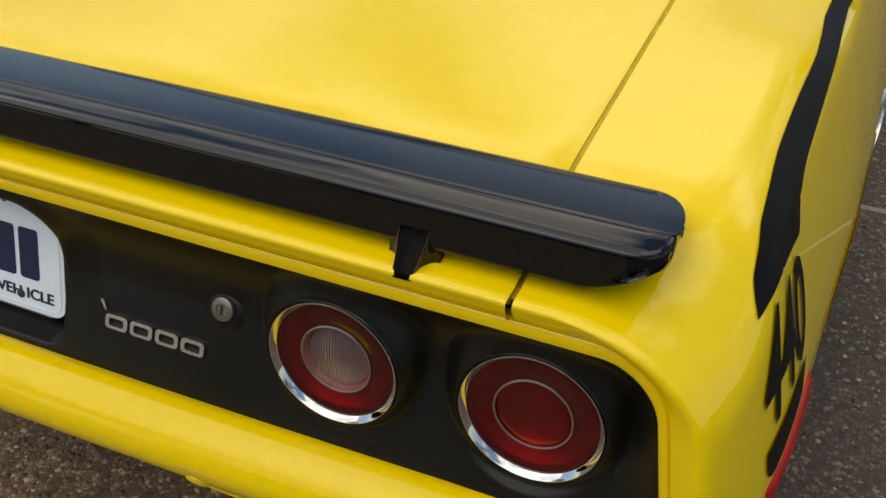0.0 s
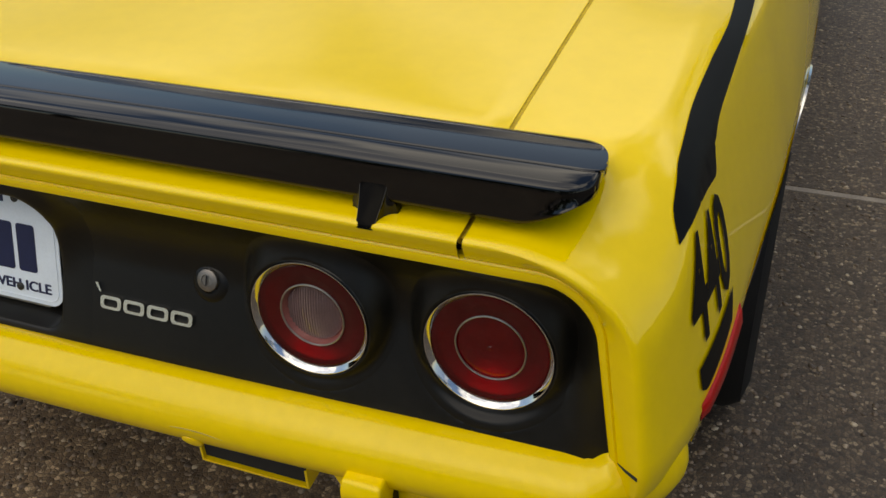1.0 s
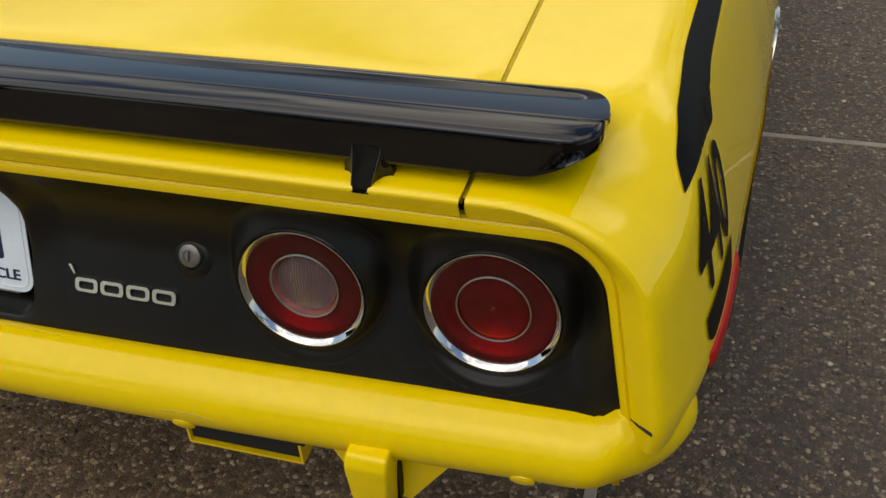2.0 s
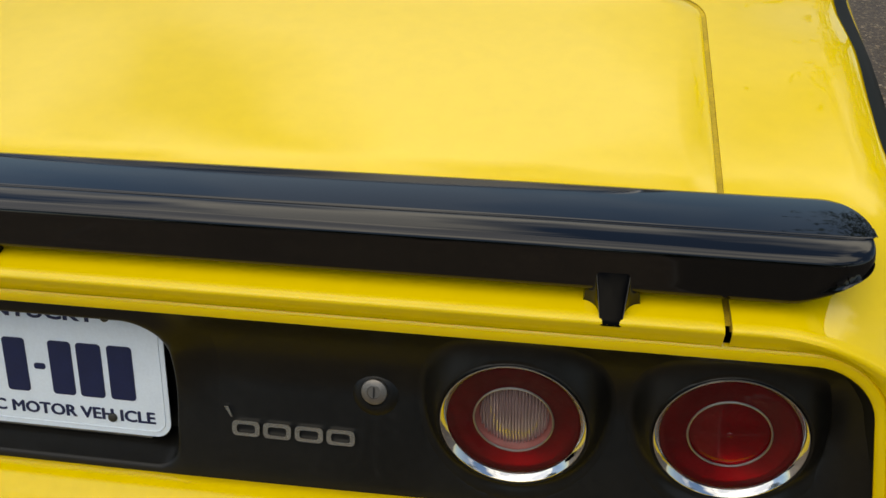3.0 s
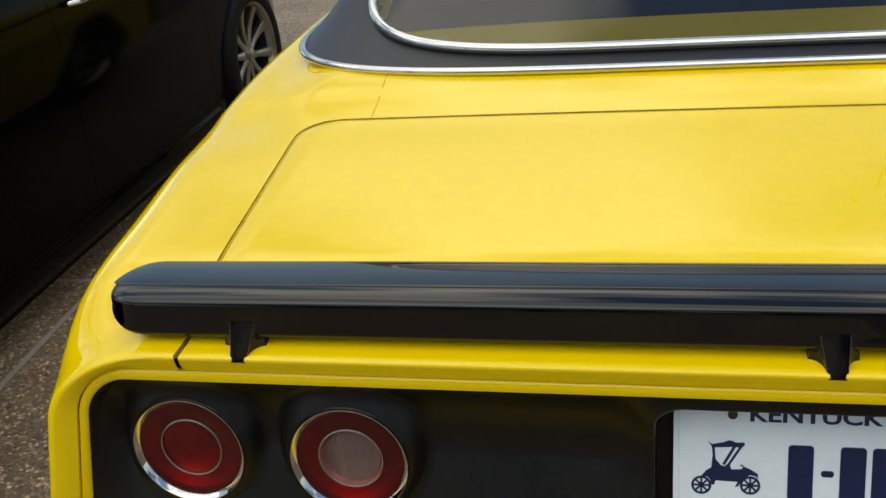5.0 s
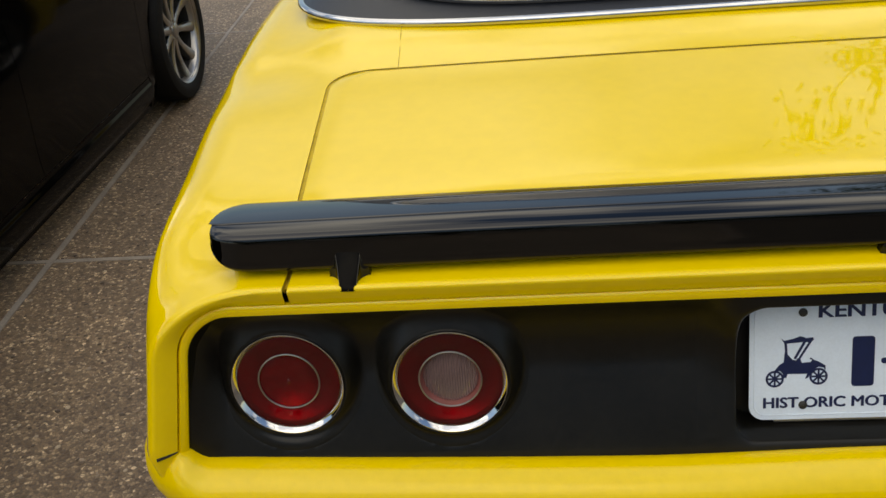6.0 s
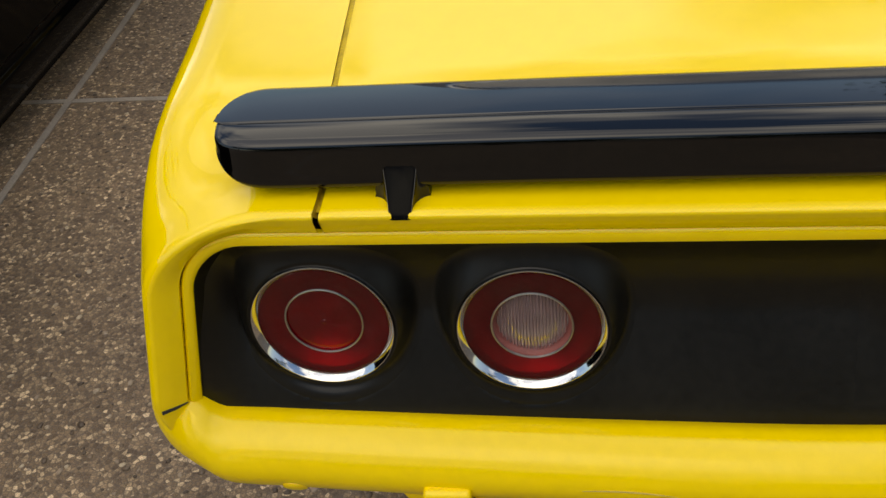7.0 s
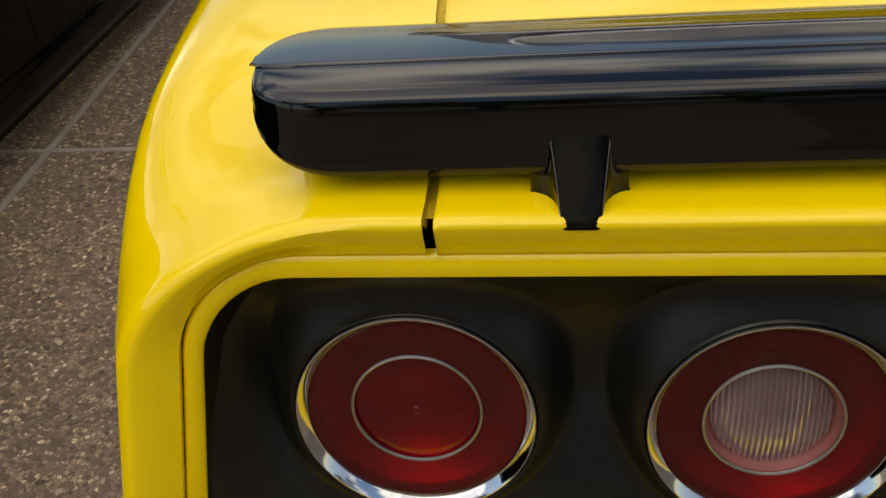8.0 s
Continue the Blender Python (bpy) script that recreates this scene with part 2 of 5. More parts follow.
def grid(bm, rows, close_u=False, flip=False, skip=None):
    """Quads between rows of points, all rows alike in length."""
    vs = [[bm.verts.new(p) for p in r] for r in rows]
    nu = len(rows[0])
    for j in range(len(rows) - 1):
        for i in range(nu if close_u else nu - 1):
            if skip and skip(j, i):
                continue
            k = (i + 1) % nu
            q = (vs[j][i], vs[j][k], vs[j + 1][k], vs[j + 1][i])
            bm.faces.new(q[::-1] if flip else q)
    return vs


def lathe(profile, n=64):
    """A body of revolution about z from (radius, height) pairs."""
    bm = bmesh.new()
    rows = []
    for r, z in profile:
        rows.append([(r * math.cos(2 * math.pi * i / n), r * math.sin(2 * math.pi * i / n), z) for i in range(n)])
    grid(bm, rows, close_u=True)
    bmesh.ops.remove_doubles(bm, verts=bm.verts, dist=1e-6)
    bmesh.ops.recalc_face_normals(bm, faces=bm.faces)
    return bm


def block(bm, lo, hi, bevel=0.0):
    v = [bm.verts.new((x, y, z)) for x in (lo[0], hi[0]) for y in (lo[1], hi[1]) for z in (lo[2], hi[2])]
    fs = [bm.faces.new([v[i] for i in q]) for q in ((0, 1, 3, 2), (4, 6, 7, 5), (0, 4, 5, 1), (2, 3, 7, 6), (0, 2, 6, 4), (1, 5, 7, 3))]
    if bevel:
        bmesh.ops.bevel(bm, geom=list({e for f in fs for e in f.edges}), offset=bevel, segments=3, affect="EDGES", profile=0.6)


def hull(points, bevel=0.0):
    bm = bmesh.new()
    for p in points:
        bm.verts.new(p)
    bmesh.ops.convex_hull(bm, input=bm.verts)
    bmesh.ops.dissolve_limit(bm, angle_limit=0.02, verts=bm.verts, edges=bm.edges)
    if bevel:
        bmesh.ops.bevel(bm, geom=bm.edges[:], offset=bevel, segments=3, affect="EDGES", profile=0.6)
    bmesh.ops.recalc_face_normals(bm, faces=bm.faces)
    return bm


def tube(points, radius, n=8, closed=False):
    """A round bar along points; radius may be a number or one for each point."""
    bm = bmesh.new()
    rows, count = [], len(points)
    for i, p in enumerate(points):
        p = Vector(p)
        a = Vector(points[(i - 1) % count if closed else max(i - 1, 0)])
        b = Vector(points[(i + 1) % count if closed else min(i + 1, count - 1)])
        d = (b - a).normalized()
        u = d.cross(Vector((0, 0, 1)) if abs(d.z) < 0.9 else Vector((1, 0, 0))).normalized()
        w = d.cross(u)
        r = radius if isinstance(radius, (int, float)) else radius[i]
        rows.append([p + r * (math.cos(2 * math.pi * k / n) * u + math.sin(2 * math.pi * k / n) * w) for k in range(n)])
    if closed:
        rows.append(rows[0])
    vs = grid(bm, rows, close_u=True)
    if not closed:
        bm.faces.new(vs[0][::-1])
        bm.faces.new(vs[-1])
    bmesh.ops.remove_doubles(bm, verts=bm.verts, dist=1e-6)
    bmesh.ops.recalc_face_normals(bm, faces=bm.faces)
    return bm


def plate_shape(outline, depth, holes=(), m=None):
    """A flat piece of that depth from an outline in x and y; front at z = depth."""
    bm = bmesh.new()
    loops = []
    for pts in (outline, *holes):
        vs = [bm.verts.new((x, y, depth)) for x, y in pts]
        loops.append([bm.edges.new((vs[i], vs[(i + 1) % len(vs)])) for i in range(len(vs))])
    bmesh.ops.triangle_fill(bm, use_beauty=True, use_dissolve=False, edges=[e for lp in loops for e in lp], normal=(0, 0, 1))
    rim = [e for e in bm.edges if len(e.link_faces) == 1]
    got = bmesh.ops.extrude_edge_only(bm, edges=rim)
    for v in [g for g in got["geom"] if isinstance(g, bmesh.types.BMVert)]:
        v.co.z = 0
    bmesh.ops.recalc_face_normals(bm, faces=bm.faces)
    return bm


def rounded(w, h, r, n=8, cx=0.0, cy=0.0):
    """A rounded rectangle, anticlockwise."""
    pts = []
    for qx, qy, a0 in ((1, -1, -90), (1, 1, 0), (-1, 1, 90), (-1, -1, 180)):
        for k in range(n + 1):
            a = radians(a0 + 90 * k / n)
            pts.append((cx + qx * (w / 2 - r) + r * math.cos(a), cy + qy * (h / 2 - r) + r * math.sin(a)))
    return pts


def clamp01(t):
    return max(0.0, min(1.0, t))


def ease(a, b, x):
    t = clamp01((x - a) / (b - a))
    return t * t * (3 - 2 * t)


def curve_of(xs, ys):
    """A smooth curve through a few knots (cubic, with centred slopes)."""
    xs, ys = list(xs), list(ys)
    s = [(ys[min(i + 1, len(xs) - 1)] - ys[max(i - 1, 0)]) / (xs[min(i + 1, len(xs) - 1)] - xs[max(i - 1, 0)]) for i in range(len(xs))]

    def f(x):
        if x <= xs[0]:
            return ys[0] + s[0] * (x - xs[0])
        if x >= xs[-1]:
            return ys[-1] + s[-1] * (x - xs[-1])
        i = max(k for k in range(len(xs) - 1) if xs[k] <= x)
        h = xs[i + 1] - xs[i]
        t = (x - xs[i]) / h
        return (2 * t**3 - 3 * t**2 + 1) * ys[i] + (t**3 - 2 * t**2 + t) * h * s[i] + (3 * t**2 - 2 * t**3) * ys[i + 1] + (t**3 - t**2) * h * s[i + 1]

    return f


def flat_text(words, size, parent, mat, name, m, depth=0.0006, width=None):
    """Raised lettering as a mesh; width stretches it to a length."""
    cu = bpy.data.curves.new(name, "FONT")
    cu.body, cu.size, cu.align_x, cu.extrude, cu.resolution_u = words, size, "CENTER", depth, 3
    tmp = new(name, cu)
    bpy.context.view_layer.update()
    me = bpy.data.meshes.new_from_object(tmp.evaluated_get(bpy.context.evaluated_depsgraph_get()))
    bpy.data.objects.remove(tmp)
    xs = [v.co.x for v in me.vertices]
    if width:
        k, c = width / (max(xs) - min(xs)), (max(xs) + min(xs)) / 2
        for v in me.vertices:
            v.co.x = (v.co.x - c) * k
    me.materials.clear()
    bm = bmesh.new()
    for dx, dy, dz in ((0.0, 0.0, 0.0), (size * 0.035, 0.0, 0.00003), (-size * 0.035, 0.0, 0.00006), (0.0, size * 0.03, 0.00009)):
        n = len(bm.verts)
        bm.from_mesh(me)
        bm.verts.ensure_lookup_table()
        for v in bm.verts[n:]:
            v.co += Vector((dx, dy, dz))
    bm.to_mesh(me)
    bm.free()
    return part_of(name, me, mat, parent, "", False, m)


# ---- ground ----
def build_ground():
    bm = bmesh.new()
    n = 24
    span = [-400 * abs(1 - 2 * i / n) ** 3 * (1 if i < n / 2 else -1) for i in range(n + 1)]
    grid(bm, [[(x, y + 2, -0.012) for x in span] for y in span])
    bmesh.ops.recalc_face_normals(bm, faces=bm.faces)
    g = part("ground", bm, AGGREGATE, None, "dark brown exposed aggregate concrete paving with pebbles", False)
    tagged(g, category="paving", kind="structure")
    return g


ground = build_ground()
JOINT_SLOPE = -0.042


def joint_x(x0, y):
    return x0 + JOINT_SLOPE * (y - 1.75)


def joint_strip(a, b, width=0.024, rise=-0.0006):
    a, b = Vector((*a, 0)), Vector((*b, 0))
    d = (b - a).normalized()
    s = Vector((-d.y, d.x, 0)) * width / 2
    bm = bmesh.new()
    k = 60
    rows = []
    rnd = random.Random(round(a.x * 100 + a.y * 10))
    for i in range(k + 1):
        p = a.lerp(b, i / k) + Vector((rnd.uniform(-1, 1), rnd.uniform(-1, 1), 0)) * 0.0012
        low = Vector((0, 0, -0.014))
        rows.append([p - s + low, p - s * 0.92 + Vector((0, 0, rise)), p + s * 0.92 + Vector((0, 0, rise)), p + s + low])
    grid(bm, rows, flip=True)
    bmesh.ops.recalc_face_normals(bm, faces=bm.faces)
    j = part("joint_strip", bm, JOINT, ground, "", False)
    return j


JOINTS_X = (-10.3, -7.55, -4.8, -2.0, 0.72, 3.5, 6.3, 9.1)
JOINTS_Y = (-6.8, -3.95, -1.08, 1.766, 4.545, 7.35, 10.15)
for jx in JOINTS_X:
    joint_strip((joint_x(jx, -6.9), -6.9), (joint_x(jx, 10.3), 10.3))
for jy in JOINTS_Y:
    joint_strip((-10.6, jy + 0.001), (9.4, jy), 0.024, -0.0016)


def build_slabs():
    """Each bay between the dividers is a slab of its own, a little worn at the edges."""
    h = 0.0125
    for i in range(len(JOINTS_X) - 1):
        for j in range(len(JOINTS_Y) - 1):
            y0, y1 = JOINTS_Y[j] + h, JOINTS_Y[j + 1] - h
            edge = []
            for y, a, b in ((y0, i, i + 1), (y1, i + 1, i)):
                edge += [(joint_x(JOINTS_X[a], y) + (h if a == i else -h), y), (joint_x(JOINTS_X[b], y) + (h if b == i else -h), y)]
            cx, cy = sum(p[0] for p in edge) / 4, sum(p[1] for p in edge) / 4
            rows = []
            for inset, z in ((0.0, -0.02), (0.0, -0.003), (0.0015, -0.0008), (0.004, 0.0)):
                rows.append([(x - inset * (1 if x > cx else -1), y - inset * (1 if y > cy else -1), z) for x, y in edge])
            bm = bmesh.new()
            vs = grid(bm, rows, close_u=True)
            bm.faces.new(vs[-1])
            bmesh.ops.recalc_face_normals(bm, faces=bm.faces)
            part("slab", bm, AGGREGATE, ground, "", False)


def build_pebbles():
    """Loose-looking pebbles standing proud of the cement where the camera comes near."""
    rnd = np.random.RandomState(4)
    t = (1 + 5**0.5) / 2
    ico = np.array([(-1, t, 0), (1, t, 0), (-1, -t, 0), (1, -t, 0), (0, -1, t), (0, 1, t), (0, -1, -t), (0, 1, -t), (t, 0, -1), (t, 0, 1), (-t, 0, -1), (-t, 0, 1)]) / math.sqrt(1 + t * t)
    tri = np.array([(0, 11, 5), (0, 5, 1), (0, 1, 7), (0, 7, 10), (0, 10, 11), (1, 5, 9), (5, 11, 4), (11, 10, 2), (10, 7, 6), (7, 1, 8), (3, 9, 4), (3, 4, 2), (3, 2, 6), (3, 6, 8), (3, 8, 9), (4, 9, 5), (2, 4, 11), (6, 2, 10), (8, 6, 7), (9, 8, 1)])
    verts, faces, k = [], [], 0
    for lo, hi, count in (((-2.6, -0.3), (-0.2, 3.2), 9000), ((-0.9, -0.1), (1.0, 0.9), 3500), ((0.6, -0.1), (2.4, 3.0), 7000)):
        for _ in range(count):
            x, y = rnd.uniform(lo[0], hi[0]), rnd.uniform(lo[1], hi[1])
            if min(abs(x - joint_x(-2.0, y)), abs(x - joint_x(0.72, y)), abs(y - 1.766)) < 0.02:
                continue
            r = 0.0018 + 0.0050 * rnd.rand() ** 2.6
            a = rnd.uniform(0, 6.28)
            s = np.array((r * rnd.uniform(0.9, 1.7), r, r * 0.45))
            p = ico * s * (1 + 0.25 * rnd.rand(12, 1))
            q = np.column_stack((p[:, 0] * math.cos(a) - p[:, 1] * math.sin(a) + x, p[:, 0] * math.sin(a) + p[:, 1] * math.cos(a) + y, p[:, 2] + 0.0004))
            verts.append(q)
            faces.append(tri + 12 * k)
            k += 1
    me = bpy.data.meshes.new("pebbles")
    me.from_pydata(np.concatenate(verts).tolist(), [], np.concatenate(faces).tolist())
    ob = part_of("pebbles", me, PEBBLE, None, "small brown and cream pebbles set in the concrete paving")
    tagged(ob, category="pebbles", kind="stuff")


# ---- the yellow car ----
car = thing("muscle_car", "bright yellow two-door muscle car with black spoiler and stripes", "car")

# deck height along the car (at the lid's edges), width of the body at bumper height, both over y
DECK = curve_of((-0.016, 0.004, 0.03, 0.06, 0.10, 0.13, 0.30, 0.45, 0.57, 0.65, 0.71, 0.87, 1.3, 2.9, 3.1, 4.2, 4.55), (0.8947, 0.8950, 0.8960, 0.9025, 0.9185, 0.9290, 0.9405, 0.950, 0.958, 0.970, 0.983, 0.995, 0.995, 0.980, 0.968, 0.90, 0.86))
SIDE = curve_of((-0.055, -0.048, -0.02, 0.06, 0.15, 0.3, 0.6, 1.2, 3.0, 4.2, 4.6), (0.894, 0.9025, 0.9145, 0.937, 0.952, 0.964, 0.990, 1.010, 0.990, 0.94, 0.87))
SPLIT = 0.68


def skew(y):
    """The car stands a little askew to its own tail: sideways drift of the body along its length."""
    return -0.035 * math.tanh(max(0.0, y) / 1.2)


def placed(x, y):
    """Sideways place of a body point drawn about x = 0."""
    return 0.9937 * x + 0.0045 + skew(y)


def shoulder_drop(y):
    """The quarter panels fall away from the deck beside the roof."""
    return 0.028 * ease(0.40, 0.78, y)


def crown(x, y):
    return 0.007 * (1 - min(1.2, (x / 0.70) ** 2)) * ease(-0.02, 0.15, y)


def seam_x(y):
    return 0.6985 + 0.018 * clamp01((y - 0.05) / 0.55)


LID_END, LID_R, GAP = 0.571, 0.06, 0.0058


def seam_in(y, g=0.0):
    """Half width of the lid at y, with a rounded front corner; g widens the outline."""
    yc = LID_END - LID_R
    if y <= yc:
        return seam_x(y) + g
    r = LID_R + g
    return seam_x(yc) - LID_R + math.sqrt(max(0.0, r * r - (y - yc) ** 2))


# rear rows of lid and quarters: (y, z) on top; side half width at the split, corner radii, lean, y at the split
REAR = [
    (-0.0125, 0.8712, 0.868, 0.070, 0.060, 0.165, -0.040),
    (-0.0155, 0.8780, 0.877, 0.094, 0.072, 0.165, -0.047),
    (-0.0198, 0.8890, 0.8905, 0.122, 0.084, 0.17, -0.0555),
    (-0.0201, 0.8913, 0.8940, 0.127, 0.086, 0.17, -0.0558),
    (-0.0190, 0.8932, 0.8975, 0.131, 0.087, 0.17, -0.0545),
    (-0.0172, 0.8946, 0.9015, 0.134, 0.088, 0.17, -0.0505),
]


def outline(y, zt, xs, rx, rz, lean, ys, x0, n_top=12, n_arc=14, n_side=9, tumble=0.0):
    """One cross section of the right quarter, from x0 on the deck over the shoulder down to the split."""
    pts = []
    high, zt = zt, zt - shoulder_drop(y)
    drift = lambda z: lean * (z - SPLIT) + tumble * (z - SPLIT) ** 2
    arc_x, z1 = xs - drift(zt) - rx, zt - rz
    slant = drift(zt) - drift(z1)
    for i in range(n_top):
        x = x0 + (arc_x - x0) * i / n_top
        pts.append((x, high + (zt - high) * ease(0.70, max(0.72, arc_x), x) + crown(x, y) - crown(0.7, y)))
    for i in range(n_arc):
        a = math.pi / 2 * i / n_arc
        pts.append((arc_x + rx * math.sin(a) + slant * (1 - math.cos(a)), zt - rz + rz * math.cos(a) + (crown(arc_x, y) - crown(0.7, y)) * (1 - math.sin(a))))
    for i in range(n_side + 1):
        z = z1 + (SPLIT - z1) * i / n_side
        pts.append((xs - drift(z), z))
    top = zt
    return [Vector((x, y + (ys - y) * clamp01((top - z) / (top - SPLIT)), z)) for x, z in pts]


def deck_row(y, x0):
    k = ease(-0.016, 0.18, y)
    ys = y - 0.0345 * (1 - ease(-0.016, 0.22, y))
    sharp = ease(0.0, 0.20, y)
    return outline(y, DECK(y), SIDE(ys), 0.134 - 0.076 * sharp, 0.088 - 0.046 * sharp, 0.17 + 0.008 * k, ys, x0, tumble=0.40 * sharp)


def y_stations():
    ys = [-0.008, 0.0, 0.01, 0.02, 0.035, 0.05, 0.07, 0.09, 0.115, 0.14, 0.17, 0.2, 0.24, 0.28, 0.33, 0.38, 0.43, 0.47, 0.50]
    ys += [LID_END - LID_R + LID_R * math.sin(math.pi / 2 * i / 10) for i in range(11)]
    return ys


def build_lid():
    bm = bmesh.new()
    cols = 40
    prof = [(0.004, 0.868)] + [(r[0], r[1]) for r in REAR] + [(y, None) for y in y_stations()]
    rows = []
    for y, z in prof:
        lo, hi = -seam_in(y), seam_in(y)
        zz = DECK(y) if z is None else z
        rows.append([(lo + (hi - lo) * i / cols, y, zz + crown(lo + (hi - lo) * i / cols, y) - crown(0.7, y)) for i in range(cols + 1)])
    # edges rolled down a little, then a dark folded hem
    rim = [rows[k][0] for k in range(1, len(rows))] + rows[-1][1:-1] + [rows[k][-1] for k in range(len(rows) - 1, 0, -1)]
    soft = []
    for r in rows:
        a, b = r[0], r[-1]
        soft.append([(a[0], a[1], a[2] - 0.0012), (a[0] + 0.003, a[1], a[2])] + r[1:-1] + [(b[0] - 0.003, b[1], b[2]), (b[0], b[1], b[2] - 0.0012)])
    last = soft[-1]
    soft[-1] = [(x, y - 0.003, z) for x, y, z in last]
    soft.append([(x, y, z - 0.0012) for x, y, z in last])
    grid(bm, soft)
    bmesh.ops.recalc_face_normals(bm, faces=bm.faces)
    lid = part("trunk_lid", bm, YELLOW, car)
    bm = bmesh.new()
    grid(bm, [[(x, y, z - 0.0012) for x, y, z in rim], [(x * 0.9995, y - 0.0003, z - (0.003 if y < -0.01 else 0.012)) for x, y, z in rim]])
    bmesh.ops.recalc_face_normals(bm, faces=bm.faces)
    part("lid_hem", bm, SEAM, lid)
    return lid


def build_quarters():
    for side in (1, -1):
        rows = []
        for r in REAR:
            rows.append(outline(*r, seam_in(r[0], GAP)))
        ys = y_stations()
        for y in ys:
            rows.append(deck_row(y, seam_in(y, GAP)))
        y_end = LID_END + GAP
        x_end = seam_x(LID_END - LID_R) - LID_R
        rows.append(deck_row(y_end, x_end))
        for y in (0.595, 0.62, 0.65, 0.68, 0.71, 0.75, 0.80, 0.86, 0.93, 1.0, 1.1, 1.25, 1.5, 1.8, 2.2, 2.6, 2.9, 3.05, 3.3, 3.6, 3.9, 4.15, 4.35, 4.5, 4.6):
            rows.append(deck_row(y, x_end))
        first = len(REAR) + len(ys)
        rows = [[Vector((p.x * side, p.y, p.z)) for p in r] for r in rows]
        hem = [r[0] for r in rows[: first + 1]]
        rows = [r + [r[-1] + Vector((-0.004 * side, 0.006, -0.035))] for r in rows]
        rows.insert(0, [p + Vector((0, 0.004, 0)) for p in rows[0]])
        bm = bmesh.new()
        grid(bm, rows)
        bmesh.ops.recalc_face_normals(bm, faces=bm.faces)
        q = part("quarter_panel", bm, YELLOW, car)
        bm = bmesh.new()
        grid(bm, [[p + Vector((0, 0, -0.0006)) for p in hem], [p + Vector((-0.0004 * side, 0.0, -0.003 if p.y < -0.01 else -0.012)) for p in hem]])
        bmesh.ops.recalc_face_normals(bm, faces=bm.faces)
        part("quarter_hem", bm, SEAM, q)
        slit = [rows[k][-2] + Vector((0, 0.001, -0.0016)) for k in (1, 2, 3)]
        part("corner_slit", tube(slit, [0.0012, 0.0022, 0.0026], 8), UNDER, q)
        # lower flank with the wheel openings
        cols, rows = [], []
        stations = [0.075 + 0.04 * i for i in range(109)] + [WHEEL_REAR - ARCH_L + 0.001, WHEEL_REAR + ARCH_L - 0.001, WHEEL_FRONT - ARCH_L + 0.001, WHEEL_FRONT + ARCH_L - 0.001]
        for w in (WHEEL_REAR, WHEEL_FRONT):
            stations += [w + ARCH_L * s * (1 - 0.012 * k * k) for k in range(1, 5) for s in (1, -1)]
        for y in sorted(stations):
            low = flank_low(y)
            k = 12
            cols.append([(side * flank_x(y, SPLIT + (low - SPLIT) * i / k), y, SPLIT + (low - SPLIT) * i / k) for i in range(k + 1)] + [(side * (flank_x(y, low) - 0.03), y, low)])
        bm = bmesh.new()
        grid(bm, cols)
        bmesh.ops.recalc_face_normals(bm, faces=bm.faces)
        part("lower_flank", bm, YELLOW, car)
        for w in (WHEEL_REAR, WHEEL_FRONT):
            arch = []
            for i in range(41):
                a = math.pi * i / 40
                yy, zz = w + ARCH_L * math.cos(a) * 0.999, ARCH_Z + ARCH_H * math.sin(a)
                arch.append((side * (flank_x(yy, zz) + 0.001), yy, zz))
            part("wheel_lip_molding", tube(arch, 0.006, 8), CHROME, car, "bright chrome wheel lip molding")
        sill = [(side * (flank_x(y, 0.27) + 0.002), y, 0.27) for y in np.linspace(WHEEL_REAR + ARCH_L + 0.02, WHEEL_FRONT - ARCH_L - 0.02, 24)]
        part("sill_molding", tube(sill, 0.012, 8), CHROME, car, "bright chrome sill molding")


WHEEL_REAR, WHEEL_FRONT, ARCH_L, ARCH_H, ARCH_Z = 0.95, 3.69, 0.40, 0.372, 0.30
FLANK = curve_of((0.24, 0.30, 0.45, 0.52, 0.60, 0.64, SPLIT, 0.75), (-0.085, -0.070, -0.034, -0.023, -0.013, -0.007, 0.0, -0.012))


def flank_x(y, z):
    return SIDE(y) + FLANK(z)


def flank_low(y):
    low = (0.46 + 0.16 * (1 - ease(0.05, 0.40, y))) if y < WHEEL_REAR else 0.26
    for w in (WHEEL_REAR, WHEEL_FRONT):
        d = abs(y - w) / ARCH_L
        if d < 1:
            low = max(low, ARCH_Z + ARCH_H * math.sqrt(1 - d * d))
    return low


